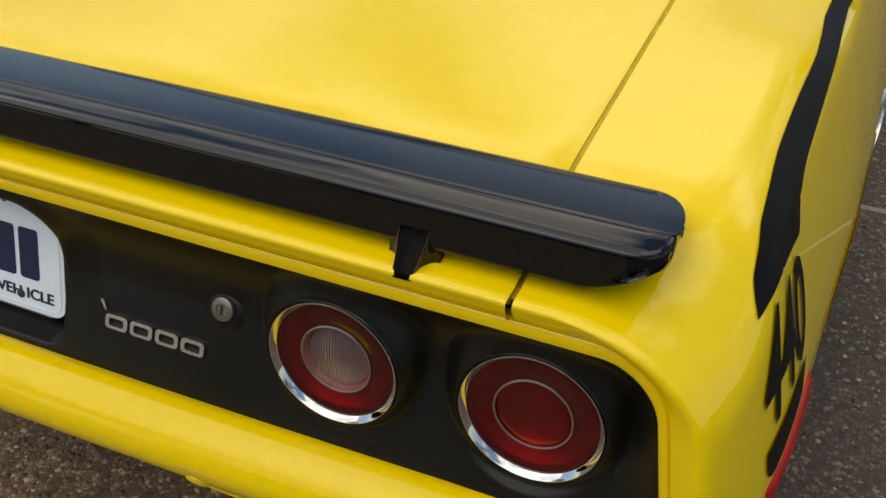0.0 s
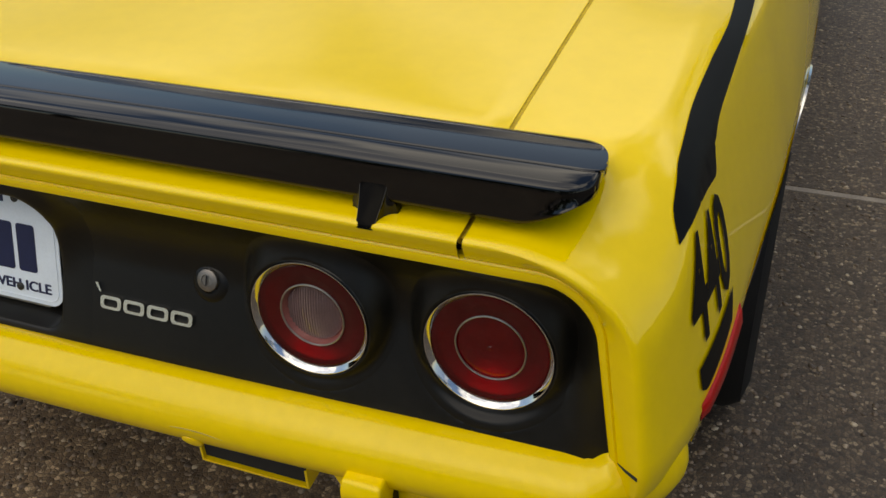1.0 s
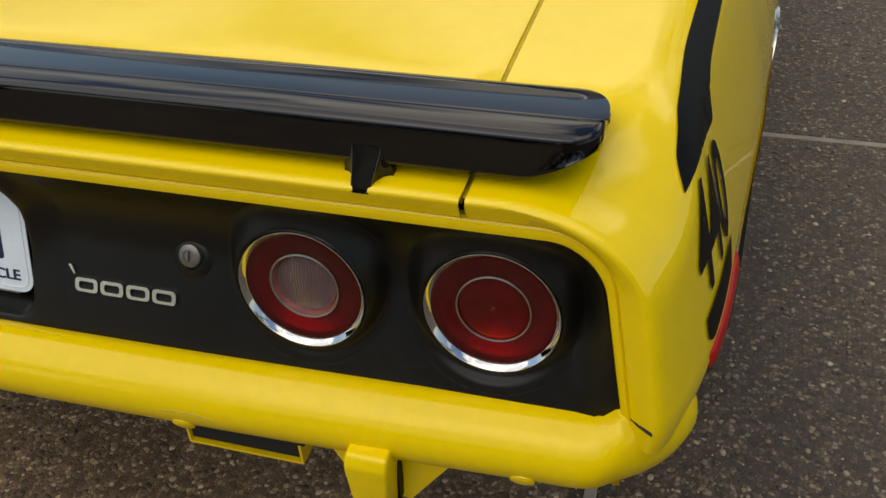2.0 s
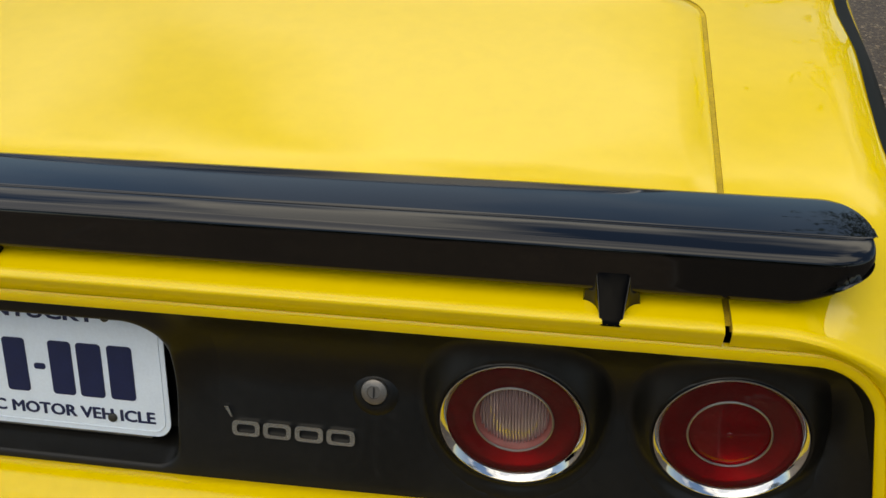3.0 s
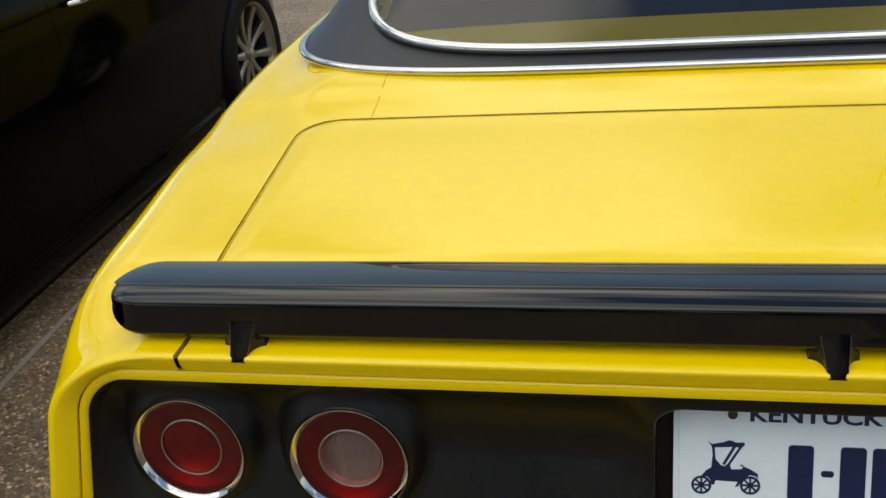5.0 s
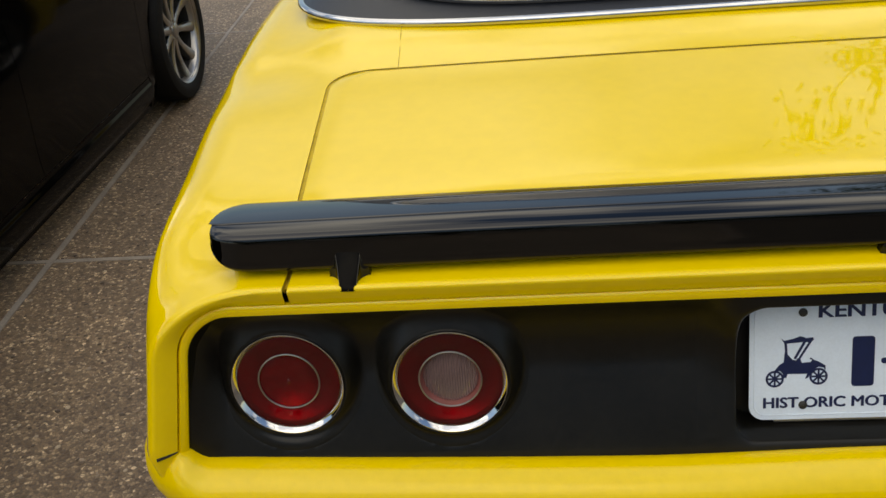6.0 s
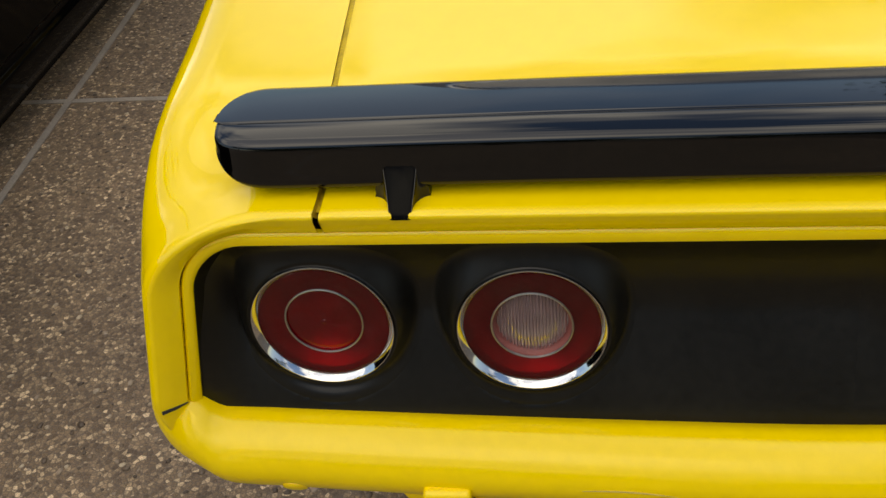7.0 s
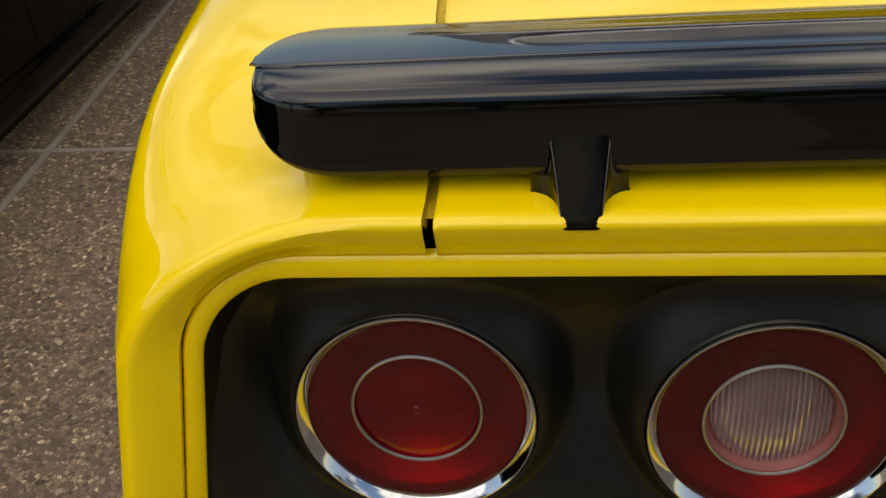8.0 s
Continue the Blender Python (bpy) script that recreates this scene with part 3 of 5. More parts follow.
def build_center_deck():
    """Panel between the trunk lid and the rear window, carried on under roof and hood."""
    x_lo, x_hi = LID_R - seam_x(LID_END - LID_R), seam_x(LID_END - LID_R) - LID_R
    rows = []
    for y in (LID_END + GAP, 0.595, 0.62, 0.65, 0.68, 0.71, 0.75, 0.80, 0.86, 0.90):
        rows.append([(x_lo + (x_hi - x_lo) * i / 24, y, DECK(y) + crown(x_lo + (x_hi - x_lo) * i / 24, y) - crown(0.7, y)) for i in range(25)])
    bm = bmesh.new()
    grid(bm, rows)
    bmesh.ops.recalc_face_normals(bm, faces=bm.faces)
    tulip = part("tulip_panel", bm, YELLOW, car)
    bm = bmesh.new()
    grid(bm, [[(x, y, z - 0.0006) for x, y, z in rows[0]], [(x, y, z - 0.02) for x, y, z in rows[0]]])
    part("tulip_hem", bm, SEAM, tulip)
    # fine seams where it meets the quarters
    for s in (1, -1):
        x_end = x_hi if s > 0 else -x_lo
        pts = [(s * (x_end + 0.001 - 0.03 * i / 8), LID_END + GAP + 0.002 + 0.160 * i / 8, DECK(LID_END + GAP + 0.160 * i / 8) + crown(x_end, 0.7) - crown(0.7, 0.7) + 0.0002) for i in range(9)]
        pts = [(s * (0.606 + 0.003 * i / 8), y, z) for i, (_, y, z) in enumerate(pts)]
        part("joint_line", tube(pts, 0.0013, 6), SEAM, car)
    # gutter below the gap
    bm = bmesh.new()
    rows, other = [], []
    for y in [-0.006] + y_stations()[1:]:
        a, b = seam_in(y, GAP / 2), -seam_in(y, GAP / 2)
        rows.append([(a - 0.02, y, DECK(y) - 0.0024 - 0.0045 * (1 - ease(0.02, 0.10, y))), (a + 0.02, y, DECK(y) - 0.0024 - 0.0045 * (1 - ease(0.02, 0.10, y)))])
        other.append([(b - 0.02, y, DECK(y) - 0.0024 - 0.0045 * (1 - ease(0.02, 0.10, y))), (b + 0.02, y, DECK(y) - 0.0024 - 0.0045 * (1 - ease(0.02, 0.10, y)))])
    grid(bm, rows)
    grid(bm, other)
    y1 = LID_END + GAP / 2
    grid(bm, [[(-0.70, y1 - 0.03, DECK(y1 - 0.03) - 0.003), (0.70, y1 - 0.03, DECK(y1 - 0.03) - 0.003)], [(-0.70, y1 + 0.03, DECK(y1 + 0.03) - 0.004), (0.70, y1 + 0.03, DECK(y1 + 0.03) - 0.004)]])
    part("lid_gutter", bm, SEAM, car)


def path_round(xs, zt, r, lean, n_top=30, n_arc=10, n_side=8, z_low=0.66):
    """The frame line round the tail panel, from low on one side over the top to the other."""
    half = []
    ax = xs - lean * (zt - SPLIT) - r
    for i in range(n_top):
        half.append((ax * i / n_top, zt))
    for i in range(n_arc):
        a = math.pi / 2 * i / n_arc
        half.append((ax + r * math.sin(a) + lean * r * (1 - math.cos(a)), zt - r + r * math.cos(a)))
    for i in range(n_side + 1):
        z = zt - r + (z_low - zt + r) * i / n_side
        half.append((xs - lean * (z - SPLIT), z))
    return [(-x, z) for x, z in half[:0:-1]] + half


def build_lip():
    """The narrow yellow flange that runs round the black tail panel."""
    spec = [  # half width, top, radius, lean, y on top, y at the split
        (0.8562, 0.8552, 0.050, 0.165, -0.0090, -0.028),
        (0.856, 0.855, 0.050, 0.165, -0.0102, -0.0292),
        (0.8568, 0.8562, 0.050, 0.165, -0.0118, -0.0308),
        (0.8600, 0.8605, 0.053, 0.165, -0.0126, -0.0345),
        (0.8645, 0.8660, 0.057, 0.165, -0.0118, -0.0370),
        (0.8664, 0.8692, 0.059, 0.165, -0.0096, -0.0366),
        (0.8679, 0.8706, 0.061, 0.165, -0.0070, -0.0350),
    ]
    rows = []
    for xs, zt, r, lean, yt, ysd in spec:
        rows.append([(x, yt + (ysd - yt) * clamp01((zt - z) / (zt - SPLIT)), z) for x, z in path_round(xs, zt, r, lean)])
    bm = bmesh.new()
    grid(bm, rows)
    bmesh.ops.recalc_face_normals(bm, faces=bm.faces)
    part("tail_panel_flange", bm, YELLOW, car)
    rows = []
    for yt, ysd, k in ((-0.0088, -0.0278, 0.0), (0.015, -0.005, -0.012), (0.045, 0.02, -0.04)):
        rows.append([(x * (1 + k), yt + (ysd - yt) * clamp01((0.855 - z) / (0.855 - SPLIT)), z + k) for x, z in path_round(0.8565, 0.8555, 0.050, 0.165)])
    bm = bmesh.new()
    grid(bm, rows)
    bmesh.ops.recalc_face_normals(bm, faces=bm.faces)
    part("panel_return", bm, SATIN_BLACK, car)


PANEL_SLOPE = 0.42


PANEL = curve_of((0.60, 0.63, 0.657, 0.70, 0.74, 0.76, 0.785, 0.81, 0.825, 0.84, 0.85, 0.858, 0.90), (-0.0500, -0.0373, -0.0260, -0.0080, 0.0090, 0.0168, 0.0200, 0.0160, 0.0105, 0.0025, -0.0040, -0.0068, -0.0070))
HOOD = curve_of((0.60, 0.657, 0.70, 0.74, 0.7855, 0.81, 0.843, 0.90), (-0.050, -0.0260, -0.0080, 0.0075, 0.0105, 0.0015, -0.0086, -0.0086))


def panel_y(z):
    """The tail panel leans forward as it rises, then curls back under the flange."""
    return PANEL(z)


def build_tail_panel():
    bm = bmesh.new()
    nx, nz = 354, 50
    lamps = [x for x, _, _ in LAMPS]
    pts = []
    for j in range(nz + 1):
        z = 0.630 + 0.236 * j / nz
        row = []
        for i in range(nx + 1):
            x = -0.868 + 1.744 * i / nx
            rho = min(math.hypot(x - lx, z - 0.751) for lx in lamps)
            side = ease(0.800, 0.852, abs((x - 0.0045) / 0.9937))
            edge = -0.0072 - 0.019 * clamp01((0.855 - z) / 0.175)
            row.append((x, panel_y(z) * (1 - side) + edge * side + 0.05 * (1 - ease(0.072, 0.085, rho)), z))
        pts.append(row)
    def hole(j, i):
        x, z = pts[j][i][0] + 0.0025, pts[j][i][2] + 0.0024
        dx, dz = abs(x - 0.001) - 0.1458, z - 0.816
        in_mouth = abs(x - 0.001) < 0.1778 and 0.6528 < z < 0.848 and not (dx > 0 and dz > 0 and math.hypot(dx, dz) > 0.032)
        c = abs((x - 0.0045) / 0.9937)
        wide = 0.866 - 0.165 * max(0.0, z - SPLIT)
        corner = c > wide - 0.058 and z > 0.805 and math.hypot(c - wide + 0.058, z - 0.805) > 0.062
        return in_mouth or c > wide + 0.004 or corner
    grid(bm, pts, skip=hole)
    bmesh.ops.delete(bm, geom=[v for v in bm.verts if not v.link_faces], context="VERTS")
    bmesh.ops.recalc_face_normals(bm, faces=bm.faces)
    panel = part("tail_panel", bm, SATIN_BLACK, car, "satin black tail panel with recess for the plate")
    # the recess: a soft rolled edge with wide upper corners, then walls and a back
    def mouth(grow):
        pts, hw, lo, hi, n = [], 0.1718 + grow + 30 * grow * abs(grow), 0.6588 - grow, 0.8368 + grow, 14
        for sx, sz, a0, rx, rz in ((1, -1, -90, 0.024, 0.024), (1, 1, 0, 0.034, 0.034), (-1, 1, 90, 0.030, 0.030), (-1, -1, 180, 0.024, 0.024)):
            for i in range(n + 1):
                a = radians(a0 + 90 * i / n)
                pts.append((0.001 + sx * (hw - rx) + rx * math.cos(a), (hi if sz > 0 else lo) - sz * rz + rz * math.sin(a)))
        # close points along the straight sides too, so that the edge follows the panel's curve
        fine = []
        for k, (x, z) in enumerate(pts):
            x1, z1 = pts[(k + 1) % len(pts)]
            steps = 16 if k % (n + 1) == n else 1
            fine += [(x + (x1 - x) * q / steps, z + (z1 - z) * q / steps) for q in range(steps)]
        return fine
    rows = []
    for grow, deep in ((0.028, 0.0006), (0.025, -0.0003), (0.019, -0.0004), (0.013, -0.0004), (0.008, -0.0003), (0.0050, 0.0), (0.0028, 0.0003), (0.0012, 0.0010), (0.0003, 0.0022), (0.0, 0.0038)):
        w = ease(0.002, 0.026, grow)
        rows.append([(x, PANEL(z) * w + HOOD(z) * (1 - w) + deep, z) for x, z in ((x, min(z, 0.853)) for x, z in mouth(grow))])
    rows.append([(x, 0.050 + 0.25 * (z - 0.74), z) for x, z in mouth(-0.002)])
    bm = bmesh.new()
    vs = grid(bm, rows, close_u=True)
    bm.faces.new(vs[-1])
    bmesh.ops.recalc_face_normals(bm, faces=bm.faces)
    part("plate_recess", bm, SATIN_BLACK, panel, "deep black recess that holds the plate")


LAMPS = ((0.7218, 0.0050, False), (0.5215, -0.0025, True), (-0.5125, -0.0050, True), (-0.7128, 0.0010, False))
LAMP_TURN = 85.2
LAMP_K = 0.972


def corrugated_disc(radius, pitch, amp):
    bm = bmesh.new()
    rows = []
    n = int(2 * radius / pitch * 6)
    for i in range(n + 1):
        x = -radius + 2 * radius * i / n
        h = math.sqrt(max(1e-8, radius * radius - x * x))
        z = amp * math.cos(2 * math.pi * x / pitch)
        rows.append([(x, h * (2 * j / 10 - 1), z + 0.004 * (1 - (x * x + (h * (2 * j / 10 - 1)) ** 2) / radius**2)) for j in range(11)])
    grid(bm, rows, flip=True)
    bmesh.ops.recalc_face_normals(bm, faces=bm.faces)
    return bm


def scale_mesh(me):
    for v in me.vertices:
        v.co.x, v.co.y = v.co.x * LAMP_K, v.co.y * LAMP_K


def lamp_pod(y_lamp):
    """The pod round a lamp: from the sloping panel out to the upright rim."""
    tilt = Matrix.Rotation(radians(LAMP_TURN), 3, "X")
    r0 = 0.0728 * LAMP_K
    rows = []
    for t in range(13):
        k = t / 12
        ring = []
        for i in range(72):
            a = 2 * math.pi * i / 72
            rim = tilt @ Vector((r0 * math.cos(a), r0 * math.sin(a), 0.0085))
            out = 0.029 + 0.008 * math.sin(a)
            foot = Vector(((r0 + out) * math.cos(a), 0, (r0 + out) * math.sin(a)))
            p = rim.lerp(foot, k)
            ground_y = panel_y(0.752 + p.z) - y_lamp - 0.0005 + 0.0016 * k**8
            e = ease(0.0, 0.75 + 0.25 * math.sin(a), k) ** 1.2
            p.y = rim.y * (1 - e) + ground_y * e - 0.0012 * math.sin(math.pi * min(1.0, k * 5)) * (k < 0.2)
            ring.append(tilt.inverted() @ p)
        rows.append(ring)
    bm = bmesh.new()
    grid(bm, rows, close_u=True)
    bmesh.ops.recalc_face_normals(bm, faces=bm.faces)
    return mesh_of(bm, "lamp_surround")


def build_lamps():
    bezel = mesh_of(lathe([(0.0722, -0.004), (0.0722, 0.0092), (0.0716, 0.0104), (0.0709, 0.0105), (0.0701, 0.0099), (0.0660, 0.0060), (0.0654, 0.0050), (0.0650, -0.006)]), "bezel")
    lens = mesh_of(lathe([(0.0656, 0.0034), (0.0652, 0.0044), (0.0640, 0.0049), (0.0620, 0.0048), (0.0575, 0.0041), (0.0520, 0.0031), (0.0512, 0.00295), (0.0504, 0.0028), (0.0450, 0.0012), (0.0425, 0.0007), (0.0400, 0.0003)]), "lens_ring")
    for me in (bezel, lens):
        scale_mesh(me)
    bowl = mesh_of(lathe([(0.0655, -0.002)] + [(0.0645 * (1 - i / 16), -0.004 - 0.022 * (1 - (1 - i / 16) ** 2) - 0.0012 * (i % 2)) for i in range(16)] + [(0.0001, -0.0265)]), "reflector")
    wire = mesh_of(tube([(0.0390 * math.cos(2 * math.pi * i / 64), 0.0390 * math.sin(2 * math.pi * i / 64), 0.0008) for i in range(64)], 0.0011, 8, True), "inner_ring")
    plain = mesh_of(lathe([(0.0385, -0.0010), (0.0370, -0.0004), (0.030, 0.0004), (0.020, 0.0010), (0.010, 0.0013), (0.0030, 0.0014), (0.0018, 0.0024), (0.0001, 0.0025)]), "inner_lens")
    ribbed = mesh_of(corrugated_disc(0.0345, 0.0032, 0.0020), "ribbed_lens")
    cup = mesh_of(lathe([(0.0384, -0.0005), (0.0372, -0.004), (0.0350, -0.0085), (0.030, -0.0125), (0.0001, -0.0135)]), "reverse_lamp_cup")
    for me in (bowl, wire, plain, ribbed, cup):
        scale_mesh(me)
    for x, y, ribs in LAMPS:
        m = pose(x, y, 0.752, LAMP_TURN)
        lamp = part_of("taillight", lamp_pod(y), SATIN_BLACK, car, "round red taillight with chrome bezel" + (" and clear ribbed reversing lens" if ribs else ""), True, m)
        part_of("bezel", bezel, CHROME, lamp, "polished chrome bezel")
        part_of("lens_ring", lens, RED_LENS, lamp, "red plastic lens")
        part_of("reflector", bowl, REFLECTOR, lamp)
        part_of("inner_ring", wire, STEEL, lamp)
        if ribs:
            part_of("reversing_lens", ribbed, CLEAR_LENS, lamp, "clear ribbed reversing lens", True, pose(0, 0, -0.0065))
            part_of("bulb_cup", cup, RED_BULB, lamp)
        else:
            part_of("inner_lens", plain, RED_LENS, lamp)


BLADE_X, BLADE_REAR, BLADE_FRONT = 0.8080, 0.0400, 0.1245


def wing_lift(x):
    return -0.0015 * ease(0.45, 0.80, abs(x)) + 0.0006 * x / 0.8


def blade_top(x, y):
    """Height of the wing's blade, which climbs towards the tail and is a little arched."""
    return 0.9418 + (BLADE_FRONT - y) * 0.1460 + 0.80 * (y - BLADE_REAR) * (BLADE_FRONT - y) + wing_lift(x)


def build_blade(parent):
    """The flat top of the wing: a thin blade with round front corners that overhangs the body all round."""
    xs = [0.745 * i / 30 for i in range(31)] + [0.745 + (BLADE_X - 0.745) * math.sin(math.pi / 2 * i / 16) for i in range(1, 17)]
    rows = []
    for x in [-x for x in xs[:0:-1]] + xs:
        e = clamp01((abs(x) - (BLADE_X - 0.036)) / 0.036)
        front = BLADE_REAR + 0.024 + (BLADE_FRONT - BLADE_REAR - 0.024) * math.sqrt(max(0.0, 1 - e**2.2))
        tuck = 0.0012 * e**3
        rear = BLADE_REAR + 0.009 * e**5
        zf, zr = blade_top(x, front), blade_top(x, rear)
        ring = [(x, rear + 0.012, zr - 0.0080), (x, rear + 0.0030, zr - 0.0042), (x, rear + 0.0006, zr - 0.0026), (x, rear, zr - 0.0014), (x, rear + 0.0003, zr - 0.0006 - tuck), (x, rear + 0.0012, zr - 0.0001 - tuck)]
        for u in (0.06, 0.2, 0.35, 0.5, 0.65, 0.8, 0.9, 0.955):
            y = rear + (front - rear) * u
            ring.append((x, y, blade_top(x, y) - tuck))
        ring += [(x, front - 0.0022, zf - 0.0004 - tuck), (x, front - 0.0008, zf - 0.0012 - tuck), (x, front, zf - 0.0026), (x, front - 0.0005, zf - 0.0080), (x, front - 0.006, zf - 0.0100)]
        rows.append(ring)
    for row, sg in ((rows[0], -1), (rows[-1], 1)):
        mid = Vector([sum(p[i] for p in row) / len(row) for i in range(3)])
        for k, out in ((0.80, 0.0009), (0.45, 0.0013)):
            ring = [(p[0] + sg * out, p[1], mid.z + (p[2] - mid.z) * k) for p in row]
            rows = [ring] + rows if sg < 0 else rows + [ring]
    bm = bmesh.new()
    vs = grid(bm, rows, close_u=True)
    bm.faces.new(vs[0])
    bm.faces.new(vs[-1])
    bmesh.ops.recalc_face_normals(bm, faces=bm.faces)
    part("blade", bm, GLOSS_BLACK, parent)


def spoiler_section(x):
    """Cross section of the wing's body at x, from its front over the shelf behind the blade and round below."""
    base = [(0.1170, 0.9260), (0.1175, 0.9300), (0.1000, 0.9345), (0.0700, 0.9420), (0.0500, 0.9475), (0.0430, 0.9518), (0.0412, 0.9529),
            (0.0396, 0.9533), (0.0372, 0.9533), (0.0335, 0.9531), (0.0295, 0.9527), (0.0240, 0.9519), (0.0195, 0.9510), (0.0162, 0.9499), (0.0138, 0.9486), (0.0122, 0.9470), (0.0114, 0.9452), (0.0108, 0.9430), (0.0104, 0.9410), (0.0100, 0.9387), (0.0074, 0.9230), (0.0062, 0.9160), (0.0054, 0.9122), (0.0054, 0.9098), (0.0064, 0.9074), (0.0084, 0.9057), (0.0112, 0.9048), (0.0150, 0.9046), (0.0320, 0.9065), (0.060, 0.9120), (0.095, 0.9210)]
    turn = clamp01((abs(x) - 0.757) / 0.0480)
    plan = 1 - math.sqrt(max(0.0, 1 - turn**2.8))
    low_end = clamp01((abs(x) - 0.741) / 0.0640)
    rise = 1 - math.sqrt(max(0.0, 1 - low_end**3.0)) if x < 0 else low_end**1.25
    pts = []
    for y, z in base:
        low = clamp01((0.946 - z) / 0.036)
        high = clamp01((z - 0.930) / 0.020)
        z = z - 0.0025 * plan * high
        z = z + (0.943 - z) * 0.88 * rise * low
        y = 0.060 + (y - 0.060) * (1 - 0.46 * plan)
        pts.append((x, y, z + wing_lift(x)))
    return pts


def build_spoiler():
    sp_xs = [0.725 * i / 40 for i in range(41)] + [0.725 + 0.080 * math.sin(math.pi / 2 * i / 18) for i in range(1, 19)]
    xs = [-x for x in sp_xs[:0:-1]] + sp_xs
    rows = [spoiler_section(x) for x in xs]
    # the ends close in a small round
    for row, sg in ((rows[0], -1), (rows[-1], 1)):
        mid = Vector((sum(p[0] for p in row), sum(p[1] for p in row), sum(p[2] for p in row))) / len(row)
        for k, out in ((0.85, 0.0010), (0.60, 0.0016), (0.30, 0.0019)):
            ring = [tuple(mid.lerp(Vector(p), k) + Vector((sg * out, 0, 0))) for p in row]
            rows = [ring] + rows if sg < 0 else rows + [ring]
    bm = bmesh.new()
    vs = grid(bm, rows, close_u=True)
    bm.faces.new(vs[0])
    bm.faces.new(vs[-1])
    bmesh.ops.recalc_face_normals(bm, faces=bm.faces)
    wing = part("spoiler", bm, GLOSS_BLACK, car, "glossy black rear deck spoiler")
    build_blade(wing)
    for x in (-0.639, -0.0165, 0.592):
        # a pedestal that runs out of the wing's face down to a blunt toe on the lid, with a hollow web on each side
        front = lambda z: -0.0208 + 0.0330 * (1 - (1 - clamp01((z - 0.8915) / 0.0430)) ** 1.35)
        half = lambda z: 0.0098 + 0.0048 * clamp01((z - 0.8915) / 0.0300)
        rows = []
        for k in range(15):
            z = 0.8895 + 0.0450 * k / 14
            y0, h = front(z), half(z)
            rows.append([(x - h, 0.030, z), (x - h, y0 + 0.003, z), (x - h + 0.0008, y0 + 0.0008, z), (x - h + 0.003, y0, z), (x + h - 0.003, y0, z), (x + h - 0.0008, y0 + 0.0008, z), (x + h, y0 + 0.003, z), (x + h, 0.030, z)])
        bm = bmesh.new()
        vs = grid(bm, rows, close_u=True)
        bm.faces.new(vs[0])
        bm.faces.new(vs[-1])
        bmesh.ops.recalc_face_normals(bm, faces=bm.faces)
        part("spoiler_foot", bm, FOOT_BLACK, wing)
        for sg in (-1, 1):
            rows = []
            for k in range(21):
                z = 0.8895 + 0.0425 * k / 20
                y0, h = front(z) + 0.0012, half(z) - 0.0003
                back = max(y0 + 0.0004, 0.0062 + max(0.0, z - 0.9130) * 0.165)
                wide = (back - y0) * (0.66 + 0.30 * ease(0.896, 0.908, z))
                row = [(x + sg * (h + wide * (1 - math.cos(math.pi / 2 * u))), y0 + (back - y0) * math.sin(math.pi / 2 * u), z) for u in (0.0, 0.15, 0.3, 0.45, 0.6, 0.75, 0.9, 1.0)]
                rows.append(row + [(x + sg * (h + wide), back + 0.012, z), (x + sg * h * 0.8, back + 0.012, z), (x + sg * h * 0.8, y0, z)])
            bm = bmesh.new()
            vs = grid(bm, rows, close_u=True)
            bm.faces.new(vs[0])
            bm.faces.new(vs[-1])
            bmesh.ops.recalc_face_normals(bm, faces=bm.faces)
            part("foot_web", bm, GLOSS_BLACK, wing)


def bumper_ring(d, z, n_side=6):
    """A line round the rear at distance d behind the base line, at height z; the corners are broad and rounded."""
    pts = []
    xc, yc, rx, ry = 0.760, 0.10, 0.1075 + d, 0.0925 + d
    for i in range(21):
        pts.append((xc * i / 20, yc - ry))
    for i in range(1, 25):
        a = math.pi / 2 * i / 24
        pts.append((xc + rx * math.sin(a) ** 0.8, yc - ry * max(0.0, math.cos(a)) ** 0.8))
    for i in range(1, n_side + 1):
        t = i / n_side
        pts.append((xc + rx - 0.025 * t * t, yc + 0.07 * t))
    lift = lambda x, x0: 0.026 * ease(x0, 0.868, x) * clamp01((z - 0.55) / 0.1)
    bend = lambda x: -0.003 - 0.018 * max(0.0, 1 - (x / 0.78) ** 2) - 0.006 * ease(0.78, 0.86, x)
    half = [(x - 0.045 * ease(0.03, 0.13, y), y + bend(x), z) for x, y in pts]
    wide = lambda x, k: x + k * ease(0.74, 0.90, x)
    return [(-wide(x, 0.004), y - 0.007 * ease(0.0, 0.3, x), zz - 0.002 * ease(0.0, 0.3, x) + lift(x, 0.833)) for x, y, zz in half[:0:-1]] + [(wide(x, -0.006), y, zz + lift(x, 0.838)) for x, y, zz in half]


BUMPER = [(0.000, 0.640), (0.024, 0.6590), (0.032, 0.6600), (0.044, 0.6570), (0.057, 0.6500), (0.068, 0.6390), (0.0745, 0.6260), (0.0765, 0.6140), (0.0750, 0.6040), (0.0690, 0.5910), (0.0590, 0.5790), (0.0440, 0.5660), (0.020, 0.5580)]


def on_bumper(x, z):
    """The outer face of the bumper at x and z: its y."""
    for (d0, z0), (d1, z1) in zip(BUMPER[5:], BUMPER[6:]):
        if z1 <= z <= z0:
            d = d0 + (d1 - d0) * (z0 - z) / (z0 - z1)
    return 0.0075 - d - 0.003 - 0.018 * max(0.0, 1 - (x / 0.78) ** 2) - 0.007 * ease(0.0, 0.3, -x)


